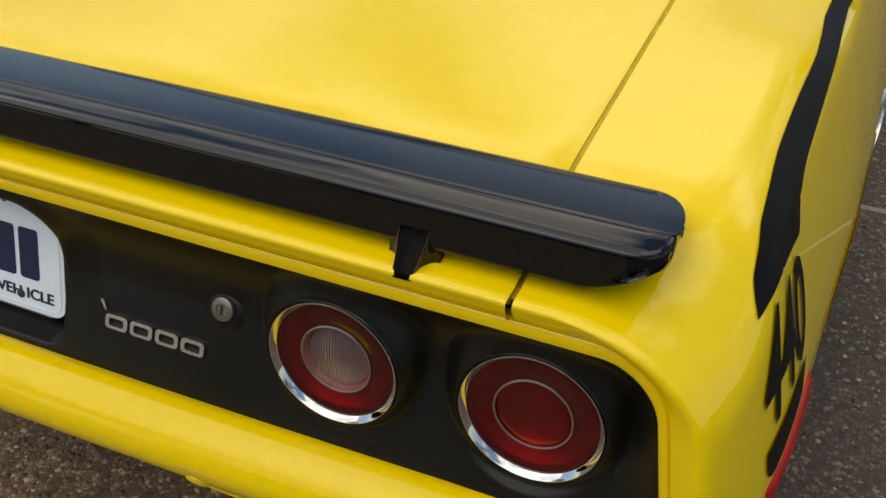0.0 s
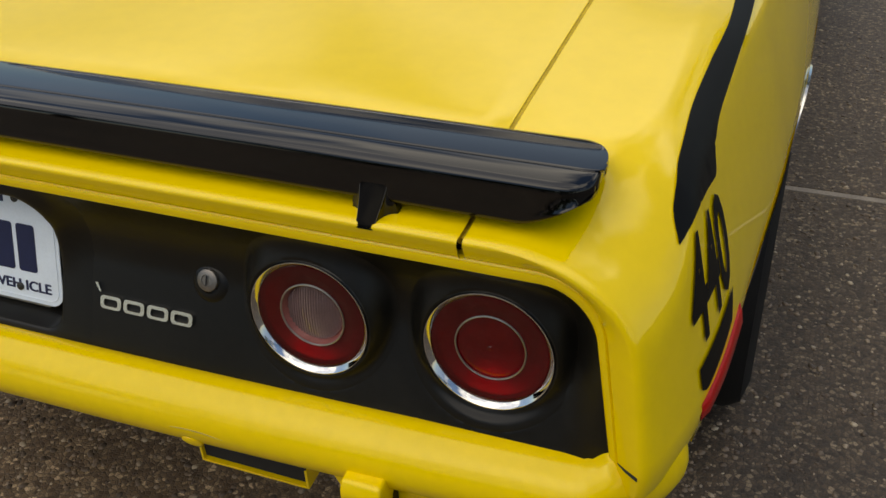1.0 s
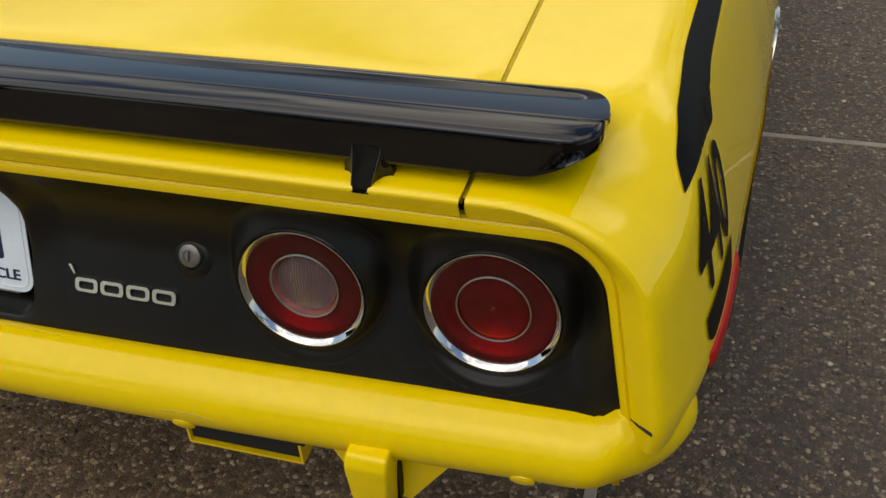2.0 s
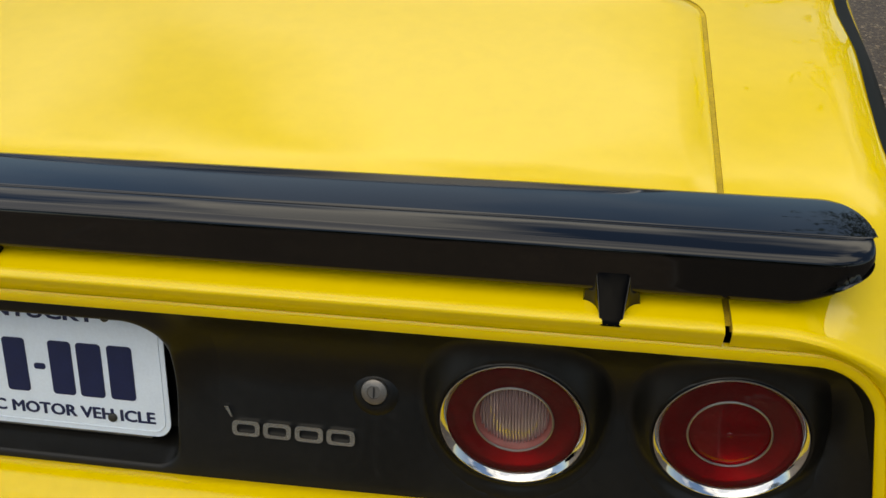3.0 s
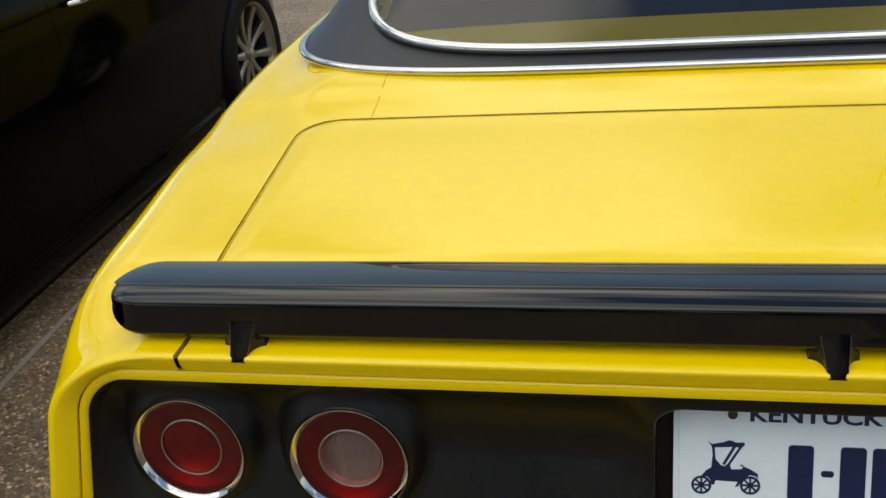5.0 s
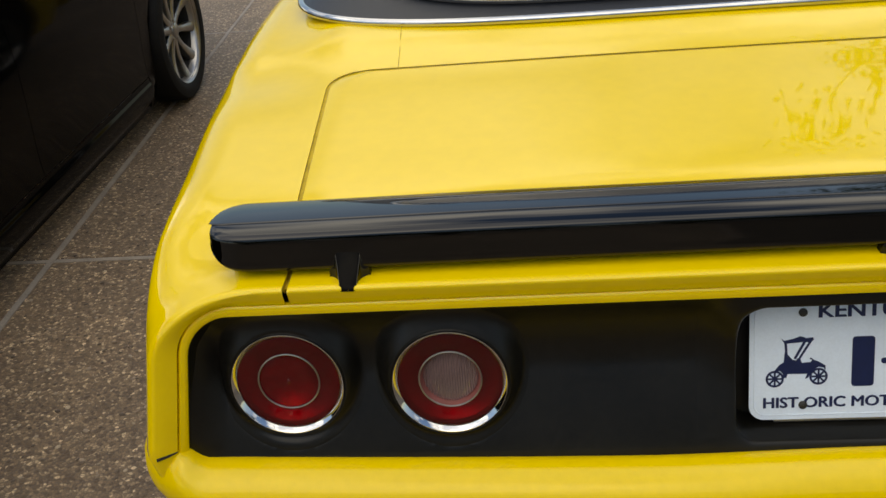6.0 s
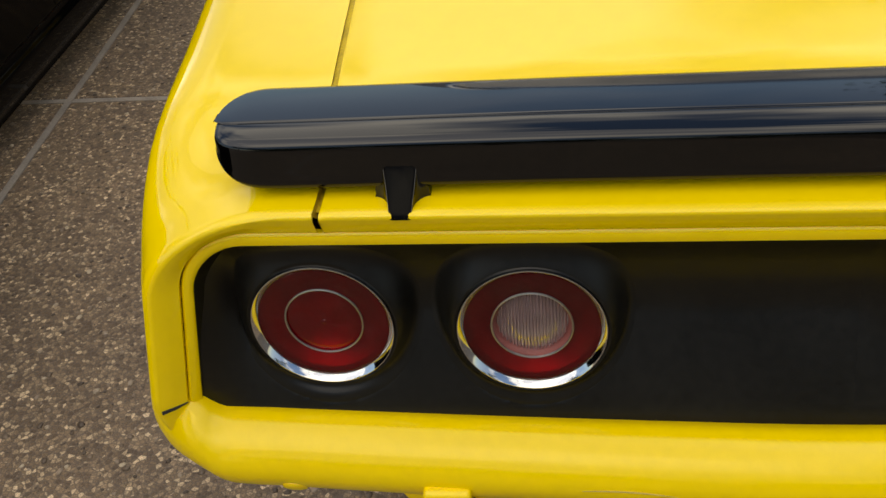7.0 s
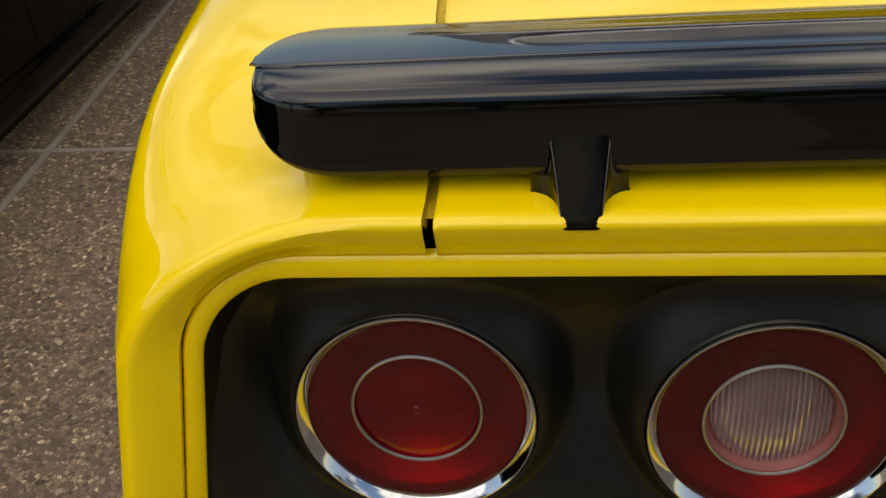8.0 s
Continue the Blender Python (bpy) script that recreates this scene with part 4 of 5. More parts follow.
def build_bumper():
    prof = BUMPER
    bm = bmesh.new()
    grid(bm, [bumper_ring(d, z) for d, z in prof])
    bmesh.ops.recalc_face_normals(bm, faces=bm.faces)
    bumper = part("bumper", bm, YELLOW_SOFT, car, "body-coloured yellow rear bumper with faint scuffs")
    dome = mesh_of(lathe([(0.0135, -0.003), (0.0135, 0.001), (0.0115, 0.0030), (0.006, 0.0043), (0.0001, 0.0047)], 24), "bumper_bolt")
    for x, z in ((0.380, 0.5890), (-0.387, 0.5890), (0.766, 0.5900), (-0.766, 0.5900)):
        y = on_bumper(x, z)
        part_of("bumper_bolt", dome, YELLOW, bumper, "", True, pose(x, y, z, 118))
    # a small square slot in the lower face
    for s in (1, -1):
        bm = bmesh.new()
        back = on_bumper(s * 0.515, 0.5780) - 0.0012
        block(bm, (s * 0.515 - 0.005, back, 0.5745), (s * 0.515 + 0.005, -0.045, 0.5825))
        part("slot", bm, UNDER, bumper, "", False)
    for x0, x1, h in ((-0.475, -0.385, 0.6165), (-0.30, -0.255, 0.6145), (0.36, 0.43, 0.6150)):
        line = []
        for i in range(9):
            x = x0 + (x1 - x0) * i / 8
            z = h + 0.0022 * math.sin(3.0 * i / 8) - 0.003 * (i / 8) ** 2
            line.append((x, on_bumper(x, z), z))
        part("scuff", tube(line, [0.0003, 0.0006, 0.0008, 0.0008, 0.0009, 0.0008, 0.0007, 0.0005, 0.0002], 6), SCUFF, bumper, "faint dull scuff")
    for s in (1, -1):
        x = s * 0.606
        pts = []
        for z, hw, y in ((0.611, 0.0230, -0.093), (0.598, 0.0245, -0.0995), (0.513, 0.0175, -0.096), (0.502, 0.0155, -0.091)):
            pts += [(x - hw, y, z), (x + hw, y, z)]
        for z, hw in ((0.617, 0.0225), (0.50, 0.0160)):
            pts += [(x - hw, -0.05, z), (x + hw, -0.05, z)]
        guard = part("bumper_guard", hull(pts, 0.004), YELLOW_SOFT, car, "yellow painted bumper guard")
        bm = bmesh.new()
        block(bm, (x - 0.0205, -0.062, 0.510), (x + 0.0205, -0.045, 0.60), 0.002)
        part("guard_backing", bm, DECAL_BLACK, guard, "", False)
        wing = hull([(x - 0.075, -0.040, 0.566), (x + 0.080, -0.040, 0.566), (x - 0.028, -0.052, 0.505), (x + 0.030, -0.052, 0.505), (x - 0.075, -0.02, 0.566), (x + 0.08, -0.02, 0.566), (x - 0.028, -0.02, 0.500), (x + 0.03, -0.02, 0.500)], 0.003)
        part("guard_bracket", wing, YELLOW, car)
    return bumper


def build_exhausts():
    for s in (1, -1):
        x0, x1 = sorted((s * 0.300, s * 0.464))
        tip = hull([(x, y, z) for x in (x0 + 0.004, x1 - 0.004) for y in (0.024, 0.20) for z in (0.442, 0.474)])
        ob = part("exhaust_tip", tip, UNDER, car, "black rectangular exhaust outlet in a thin yellow surround", False)
        for lo, hi in (((x0, 0.018, 0.437), (x0 + 0.004, 0.10, 0.480)), ((x1 - 0.004, 0.018, 0.437), (x1, 0.10, 0.480)), ((x0 + 0.004, 0.018, 0.4365), (x1 - 0.004, 0.10, 0.4405))):
            bm = bmesh.new()
            block(bm, lo, hi, 0.0008)
            part("surround", bm, YELLOW, ob)
        bm = bmesh.new()
        block(bm, (x0 - 0.02, -0.03, 0.548), (x1 + 0.02, 0.02, 0.556), 0.002)
        part("valance_lip", bm, YELLOW, car)


def build_underside():
    bm = bmesh.new()
    block(bm, (-0.80, 0.34, 0.34), (0.80, 4.4, 0.62))
    part("underbody", bm, UNDER, car, "", False)
    bm = bmesh.new()
    grid(bm, [[(-0.86, -0.02, 0.557), (0.86, -0.02, 0.557)], [(-0.86, 0.06, 0.52), (0.86, 0.06, 0.52)], [(-0.84, 0.34, 0.46), (0.84, 0.34, 0.46)]])
    part("rear_valance", bm, YELLOW, car, "", False)
    bm = bmesh.new()
    block(bm, (-0.80, 0.08, 0.62), (0.80, 0.60, 0.86))
    part("trunk_box", bm, UNDER, car, "", False)


def lathe_x(profile, n=64):
    bm = lathe(profile, n)
    bmesh.ops.rotate(bm, verts=bm.verts, matrix=Matrix.Rotation(radians(90), 3, "Y"))
    return bm


def build_car_wheels():
    tyre = mesh_of(lathe_x([(0.19, -0.10), (0.215, -0.115), (0.27, -0.12), (0.312, -0.108), (0.327, -0.08), (0.330, 0.0), (0.327, 0.08), (0.312, 0.108), (0.27, 0.12), (0.215, 0.115), (0.19, 0.10)]), "tyre")
    rim = mesh_of(lathe_x([(0.20, -0.10), (0.195, 0.0), (0.195, 0.09), (0.205, 0.108), (0.2, 0.112), (0.185, 0.10), (0.175, 0.06), (0.17, 0.02)]), "rim")
    hub = mesh_of(lathe_x([(0.172, 0.01), (0.06, 0.02), (0.055, 0.05), (0.045, 0.065), (0.0001, 0.068)]), "hub")
    bm = bmesh.new()
    block(bm, (0.02, -0.030, 0.05), (0.050, 0.030, 0.185), 0.008)
    spoke = mesh_of(bm, "spoke")
    for s in (1, -1):
        for y in (WHEEL_REAR, WHEEL_FRONT):
            w = part_of("wheel", tyre, RUBBER, car, "black tyre on five-spoke wheel", True, pose(0.880 if s > 0 else -0.790, y, 0.330, 0, 0, 0 if s > 0 else 180))
            part_of("rim", rim, ALLOY, w)
            part_of("hub", hub, DARK_PLASTIC, w)
            for k in range(5):
                part_of("spoke", spoke, ALLOY, w, "", True, pose(0, 0, 0, 72 * k))


def roof_point(t, v):
    """The fastback roof's rear slope: t from side to side, v from the base edge up."""
    xb = 0.838 * t
    yb = 0.703 + 0.46 * (1 - max(0.0, 1 - t**4) ** 0.25)
    zb = DECK(yb) + crown(xb, yb) - crown(0.7, yb) + 0.004 - 0.008 * abs(t) ** 6
    xt, yt, zt = 0.60 * t, 1.78, 1.285 - 0.045 * abs(t) ** 2.5
    w = v
    bulge = 0.055 * math.sin(math.pi * v) * (1 - 0.2 * t * t) * ease(0.0, 0.35, v)
    return Vector((xb + (xt - xb) * w, yb + (yt - yb) * v, zb + (zt - zb) * v + bulge))


def build_roof():
    ts = [math.sin(math.pi / 2 * (2 * i / 64 - 1)) for i in range(65)]
    vs_ = [0, 0.01, 0.02, 0.03, 0.04] + [0.05 + 0.0125 * i for i in range(76)] + [1.0]
    rows = [[roof_point(t, v) for t in ts] for v in vs_]
    for y, z in ((1.95, 1.297), (2.15, 1.298), (2.38, 1.285)):
        rows.append([Vector((0.60 * t, y, z - 0.045 * abs(t) ** 2.5)) for t in ts])
    bm = bmesh.new()
    pane = lambda j, i: j < len(vs_) - 1 and (abs((ts[i] + ts[i + 1]) / 2 / 0.885) ** 5 + abs(((vs_[j] + vs_[j + 1]) / 2 - 0.513) / 0.452) ** 5) < 1
    grid(bm, rows, skip=pane)
    # the sail panels down to the shoulders
    for s in (0, -1):
        edge = [r[s] for r in rows]
        sg = 1 if s else -1
        base = [Vector((sg * (0.845 if p.y < 1.2 else 0.86), p.y, min(p.z, 0.965))) for p in edge]
        n = len(vs_)
        grid(bm, [edge[:n], [a.lerp(b, 0.5) + Vector((0.012 * sg, 0, 0)) for a, b in zip(edge, base)][:n], base[:n]])
    bmesh.ops.recalc_face_normals(bm, faces=bm.faces)
    roof = part("roof", bm, VINYL, car, "black vinyl-covered roof")
    base_line = [roof_point(t, 0.0) + Vector((0, -0.003, 0.002)) for t in ts]
    for s in (1, -1):
        tail = [Vector((s * (0.840 + 0.008 * k / 6), base_line[0].y + 0.5 * k / 6 + 0.02, base_line[0].z + 0.01 * k / 6)) for k in range(1, 7)]
        if s > 0:
            base_line = base_line + tail
        else:
            base_line = tail[::-1] + base_line
    part("roof_molding", tube(base_line, 0.0075, 10), CHROME, roof, "chrome molding along the edge of the vinyl roof")
    # rear window: glass set into the slope, with its own bright molding
    outline_tv = []
    for i in range(192):
        a = 2 * math.pi * i / 192
        c, s_ = math.cos(a), math.sin(a)
        k = (abs(c) ** 5 + abs(s_) ** 5) ** (-1 / 5)
        outline_tv.append((0.895 * c * k, 0.513 + 0.461 * s_ * k))
    rim = [roof_point(t, v) + Vector((0, -0.002, 0.006)) for t, v in outline_tv]
    part("window_molding", tube(rim, 0.0095, 10, True), CHROME, roof, "bright chrome rear window molding")
    bm = bmesh.new()
    rows = []
    for k in (1.0, 0.8, 0.6, 0.4, 0.2):
        rows.append([roof_point(t * k, 0.513 + (v - 0.513) * k) + Vector((0, 0, 0.004)) for t, v in outline_tv])
    vs = grid(bm, rows, close_u=True)
    bm.faces.new(vs[-1])
    bmesh.ops.recalc_face_normals(bm, faces=bm.faces)
    part("rear_window", bm, GLASS, car, "dark reflective rear window glass")
    # windscreen, side glass, hood and nose
    bm = bmesh.new()
    grid(bm, [[(0.60 * t, 2.38, 1.285 - 0.045 * abs(t) ** 2.5) for t in ts], [(0.72 * t, 2.98 - 0.15 * t * t, 0.985) for t in ts]])
    bmesh.ops.recalc_face_normals(bm, faces=bm.faces)
    part("windshield", bm, GLASS, car)
    for s in (1, -1):
        bm = bmesh.new()
        grid(bm, [[(s * 0.60, 1.78, 1.24), (s * 0.60, 2.38, 1.24)], [(s * 0.845, 1.55, 0.965), (s * 0.845, 2.83, 0.965)]])
        part("side_window", bm, GLASS, car)
    x_end = seam_x(LID_END - LID_R) - LID_R
    bm = bmesh.new()
    grid(bm, [[(x_end * (2 * i / 12 - 1), y, DECK(y) + 0.02 * (1 - (2 * i / 12 - 1) ** 2)) for i in range(13)] for y in (2.9, 3.1, 3.4, 3.8, 4.2, 4.5, 4.6)])
    bmesh.ops.recalc_face_normals(bm, faces=bm.faces)
    part("hood", bm, YELLOW, car)
    bm = bmesh.new()
    grid(bm, [[(0.86 * (2 * i / 12 - 1), 4.6 + 0.08 * (1 - (2 * i / 12 - 1) ** 2) - abs(k - 0.5) * 0.05, 0.87 - 0.5 * k) for i in range(13)] for k in (0, 0.25, 0.5, 0.75, 1)])
    bmesh.ops.recalc_face_normals(bm, faces=bm.faces)
    part("nose", bm, YELLOW, car)
    bm = bmesh.new()
    block(bm, (-0.70, 1.0, 0.975), (0.70, 2.7, 0.99))
    part("parcel_shelf", bm, INTERIOR, car, "", False)
    bm = bmesh.new()
    block(bm, (-0.62, 0.885, 0.940), (0.62, 1.02, 0.990))
    part("window_ledge", bm, INTERIOR, car, "", False)


def build_plate():
    m = pose(0.0015, 0.0280, 0.7400, 75)
    bm = plate_shape(rounded(0.305, 0.1524, 0.0185, 8), 0.0012)
    plate = part("license_plate", bm, PLATE_WHITE, car, "white number plate with blue print and raised rim", False, m)
    rim = [(x, y, 0.0012) for x, y in rounded(0.293, 0.1404, 0.0140, 8)]
    part("embossed_rim", tube(rim, 0.0009, 6, True), PLATE_WHITE, plate)
    flat_text("KENTUCKY", 0.0245, plate, PLATE_BLUE, "state_name", pose(0.0035, 0.0532, 0.0013), width=0.150)
    flat_text("HIST ORIC MOTOR VEH ICLE", 0.0190, plate, PLATE_BLUE, "legend", pose(0.0, -0.0608, 0.0013), width=0.270)
    for x0, x1, y0, y1 in ((-0.032, -0.006, -0.035, 0.028), (0.002, 0.015, -0.007, 0.000), (0.021, 0.047, -0.035, 0.028), (0.053, 0.081, -0.035, 0.028), (0.088, 0.116, -0.035, 0.028)):
        bm = plate_shape(rounded(x1 - x0, y1 - y0, min(0.004, (y1 - y0) * 0.4), 5, (x0 + x1) / 2, (y0 + y1) / 2), 0.0011)
        part("number_bar", bm, PLATE_BLUE, plate, "", False, pose(0, 0, 0.0010))
    # the old motor carriage printed beside the number
    for cx, cy in ((-0.1222, -0.0232), (-0.0706, -0.0212)):
        outer = [(cx + 0.0108 * math.cos(2 * math.pi * i / 24), cy + 0.0108 * math.sin(2 * math.pi * i / 24)) for i in range(24)]
        inner = [(cx + 0.0082 * math.cos(2 * math.pi * i / 24), cy + 0.0082 * math.sin(2 * math.pi * i / 24)) for i in range(24)]
        part("carriage_wheel", plate_shape(outer, 0.0005, [inner]), PLATE_BLUE, plate, "", False, pose(0, 0, 0.0012))
        for k in range(4):
            part("carriage_spoke", plate_shape(rounded(0.018, 0.0022, 0.0005, 2), 0.0005), PLATE_BLUE, plate, "", False, pose(cx, cy, 0.0012, 0, 0, 45 * k))
    body = [(-0.1227, -0.0129), (-0.1173, -0.0056), (-0.1119, -0.0020), (-0.1109, 0.0109), (-0.1085, 0.0093), (-0.1018, 0.0011), (-0.0974, 0.0000), (-0.0957, 0.0027), (-0.0923, 0.0019), (-0.0907, -0.0033), (-0.0802, -0.0027), (-0.0782, 0.0003), (-0.0816, 0.0014), (-0.0802, 0.0033), (-0.0762, -0.0002), (-0.0721, -0.0016), (-0.0674, -0.0044), (-0.0627, -0.0075), (-0.0627, -0.0132), (-0.0654, -0.0099), (-0.0708, -0.0089), (-0.0768, -0.0123), (-0.0802, -0.0168), (-0.0829, -0.0228), (-0.0863, -0.0238), (-0.0839, -0.0175), (-0.1072, -0.0171), (-0.1085, -0.0222), (-0.1126, -0.0219), (-0.1126, -0.0169), (-0.1159, -0.0130)]
    part("carriage_body", plate_shape(body, 0.0005), PLATE_BLUE, plate, "", False, pose(0, 0, 0.0012))
    top = [(-0.1156, 0.0288), (-0.1116, 0.0253), (-0.1058, 0.0265), (-0.1004, 0.0277), (-0.0934, 0.0305), (-0.0890, 0.0295), (-0.0863, 0.0279), (-0.0782, 0.0286), (-0.0768, 0.0263), (-0.0799, 0.0228), (-0.0930, 0.0008), (-0.0954, 0.0016), (-0.0832, 0.0225), (-0.0863, 0.0230), (-0.0977, 0.0014), (-0.1004, 0.0026), (-0.0897, 0.0230), (-0.1085, 0.0217), (-0.1075, 0.0083), (-0.1102, 0.0081), (-0.1116, 0.0221)]
    part("carriage_top", plate_shape(top, 0.0005), PLATE_BLUE, plate, "", False, pose(0, 0, 0.0012))
    bolt = mesh_of(lathe([(0.0052, 0), (0.0052, 0.0018), (0.0038, 0.0028), (0.0001, 0.003)], 16), "plate_bolt")
    for x, y in ((-0.0905, 0.0605), (0.0905, 0.0605), (-0.0885, -0.0575), (0.0865, -0.0575)):
        part_of("plate_bolt", bolt, BOLT, plate, "", True, pose(x, y, 0.0012))
    bm = bmesh.new()
    block(bm, (-0.122, -0.0805, -0.006), (0.128, -0.070, -0.001), 0.001)
    part("plate_bracket", bm, STEEL, plate, "dull steel bracket behind the plate", False)


def build_badge_and_lock():
    turn = 90 - math.degrees(math.atan(PANEL_SLOPE))
    lock = mesh_of(lathe([(0.0132, 0.0), (0.0132, 0.0070), (0.0128, 0.0082), (0.0118, 0.0088), (0.0068, 0.0094), (0.0063, 0.0084), (0.0001, 0.0084)], 40), "trunk_lock")
    ob = part_of("trunk_lock", lock, LOCK, car, "round metal trunk lock cylinder", True, pose(0.383, panel_y(0.757), 0.757, turn))
    boss = lathe([(0.0250, -0.0015), (0.0215, 0.0012), (0.0180, 0.0030), (0.0150, 0.0036), (0.0125, 0.0036)], 40)
    part("lock_boss", boss, SATIN_BLACK, ob, "", True, pose(0, -0.004, 0))
    bm = bmesh.new()
    block(bm, (-0.0006, -0.0055, 0.0095), (0.0006, 0.0055, 0.0104))
    part("keyhole", bm, UNDER, ob, "", False)
    badge_z = 0.7065
    m = pose(0.297, panel_y(badge_z), badge_z, turn, 0, 0)
    tick = plate_shape([(-0.0710, 0.0235), (-0.0670, 0.0240), (-0.0620, 0.0135), (-0.0640, 0.0128)][::-1], 0.004)
    badge = part("badge", tick, BADGE, car, "small chrome badge of plain rounded shapes", False, m)
    for cx in (-0.0480, -0.0150, 0.0185, 0.0515):
        bm = plate_shape(rounded(0.0295, 0.0165, 0.0050, 5, cx, 0.0015), 0.004, [rounded(0.0195, 0.0090, 0.0030, 4, cx, 0.0012)[::-1]])
        part("badge_shape", bm, BADGE, badge, "", False)


def on_flank(y, z):
    """A point on the right flank, a hair proud of the paint."""
    at, x = y, 0.9
    for _ in range(8):
        row = deck_row(at, 0.72)
        k = min((i for i in range(len(row) - 1) if row[i].x > 0.8), key=lambda i: abs((row[i].z + row[i + 1].z) / 2 - z))
        a, b = row[k], row[k + 1]
        p = a.lerp(b, clamp01((a.z - z) / max(1e-6, a.z - b.z)))
        x = p.x
        at += y - p.y
    return Vector((x + 0.0020, y, z))


def wrap_flat(name, bm, mat, parent, side, label=""):
    """Lay a flat shape given in (y, z) on the flank."""
    for v in bm.verts:
        p = on_flank(v.co.x, v.co.y)
        v.co = Vector((side * p.x, p.y, p.z + 0.0005))
    bmesh.ops.recalc_face_normals(bm, faces=bm.faces)
    return part(name, bm, mat, parent, label)


def strip(rows):
    bm = bmesh.new()
    grid(bm, [[(y, z, 0) for y, z in r] for r in rows])
    return bm


def build_stripes():
    upper = curve_of((0.0765, 0.085, 0.095, 0.106, 0.124, 0.157, 0.217, 0.319, 0.423, 0.565, 0.669, 1.2, 4.0), (0.8665, 0.877, 0.887, 0.8947, 0.9045, 0.9149, 0.9231, 0.9303, 0.9363, 0.939, 0.942, 0.945, 0.93))
    lower = curve_of((0.0765, 0.100, 0.126, 0.170, 0.205, 0.217, 0.224, 0.236, 0.271, 0.37, 0.45, 0.60, 0.70, 1.2, 4.0), (0.8660, 0.8725, 0.8775, 0.8745, 0.8700, 0.8695, 0.8740, 0.8880, 0.9018, 0.9132, 0.9205, 0.9275, 0.9327, 0.925, 0.91))
    for side in (1, -1):
        rows = []
        for y in [0.0765 + 0.1935 * i / 44 for i in range(45)] + [0.27 + 3.5 * (i / 40) ** 1.5 for i in range(1, 41)]:
            drop = 0.0 if side > 0 else 0.075
            rows.append([on_flank(y, upper(y) + (lower(y) - upper(y)) * i / 6 - drop) for i in range(7)])
        bm = bmesh.new()
        grid(bm, [[Vector((side * p.x, p.y, p.z)) for p in r] for r in rows])
        bmesh.ops.recalc_face_normals(bm, faces=bm.faces)
        stripe = part("side_stripe", bm, DECAL_BLACK, car, "matt black hockey-stick stripe along the flank")
        rows = []
        for j in range(7):
            v = j / 6
            rows.append([(0.0605 + (0.142 - 0.020 * v) * i / 12, (0.7312 + 0.0098 * i / 12) * (1 - v) + v * (0.6950 + 0.015 * (i / 12) + 0.010 * (1 - ease(0, 0.12, i / 12)))) for i in range(13)])
        wrap_flat("stripe_end", strip(rows), DECAL_BLACK, stripe, side)
        # engine size in tall narrow figures, on the right flank
        if side > 0:
            cu = bpy.data.curves.new("figures", "FONT")
            cu.body, cu.size, cu.resolution_u, cu.offset = "440", 1.0, 3, 0.020
            tmp = new("figures", cu)
            bpy.context.view_layer.update()
            me = bpy.data.meshes.new_from_object(tmp.evaluated_get(bpy.context.evaluated_depsgraph_get()))
            bpy.data.objects.remove(tmp)
            bm = bmesh.new()
            bm.from_mesh(me)
            bmesh.ops.subdivide_edges(bm, edges=[e for e in bm.edges if e.calc_length() > 0.15], cuts=3)
            bmesh.ops.triangulate(bm, faces=bm.faces)
            xs, ys = [v.co.x for v in bm.verts], [v.co.y for v in bm.verts]
            for v in bm.verts:
                u, w = (v.co.x - min(xs)) / (max(xs) - min(xs)), (v.co.y - min(ys)) / (max(ys) - min(ys))
                v.co = Vector((0.0545 + 0.150 * u + 0.014 * w, 0.7465 + 0.005 * u + (0.121 - 0.016 * u) * w, 0))
            wrap_flat("engine_size", bm, DECAL_BLACK, stripe, side)
        rows = []
        for y in np.linspace(0.058, 0.238, 15):
            r = []
            for dz, out in ((0.0, 0.0), (0.0005, 0.0030), (0.003, 0.0045), (0.019, 0.0045), (0.0215, 0.0030), (0.022, 0.0)):
                p = on_flank(y, 0.6880 - dz + 0.045 * (y - 0.06))
                end = 0.0 if 0.06 < y < 0.236 else -0.004
                r.append(Vector((side * (p.x - 0.002 + out + end * (out > 0)), y, p.z)))
            rows.append(r)
        bm = bmesh.new()
        vs = grid(bm, rows)
        bm.faces.new(vs[0])
        bm.faces.new(vs[-1])
        bmesh.ops.recalc_face_normals(bm, faces=bm.faces)
        part("side_marker", bm, MARKER_RED, car, "red plastic side marker lamp")


def bow(x, y):
    """The lid's front edge bows: its corners lie farther forward than its middle."""
    return (0.010 * min(1.2, (x / 0.66) ** 2) - 0.004 + 0.015 * ease(0.25, 0.66, x)) * ease(0.25, 0.56, y) * (1 - ease(0.62, 0.80, y))


def bow_lid():
    for ob in car.children:
        if ob.name.split(".")[0] in ("trunk_lid", "quarter_panel", "tulip_panel", "lid_gutter", "joint_line"):
            for mesh in [ob.data] + [sub.data for sub in ob.children]:
                for v in mesh.vertices:
                    v.co.y += bow(v.co.x, v.co.y)


def skew_body():
    done = set()
    for ob in car.children:
        if ob.name.split(".")[0] in ("taillight", "license_plate", "trunk_lock", "badge", "tail_panel"):
            continue
        fixed = ob.matrix_basis.translation.length > 1e-6
        if fixed:
            ob.location.x = placed(ob.location.x, ob.location.y)
        for piece in [ob] + list(ob.children):
            if fixed or piece.matrix_basis.translation.length > 1e-6:
                if piece is not ob and not fixed:
                    piece.location.x = placed(piece.location.x, piece.location.y)
                continue
            if piece.data.name not in done:
                done.add(piece.data.name)
                side_step = 0.012 if ob.name == "spoiler" else 0.0
                for v in piece.data.vertices:
                    v.co.x = placed(v.co.x, v.co.y) + side_step


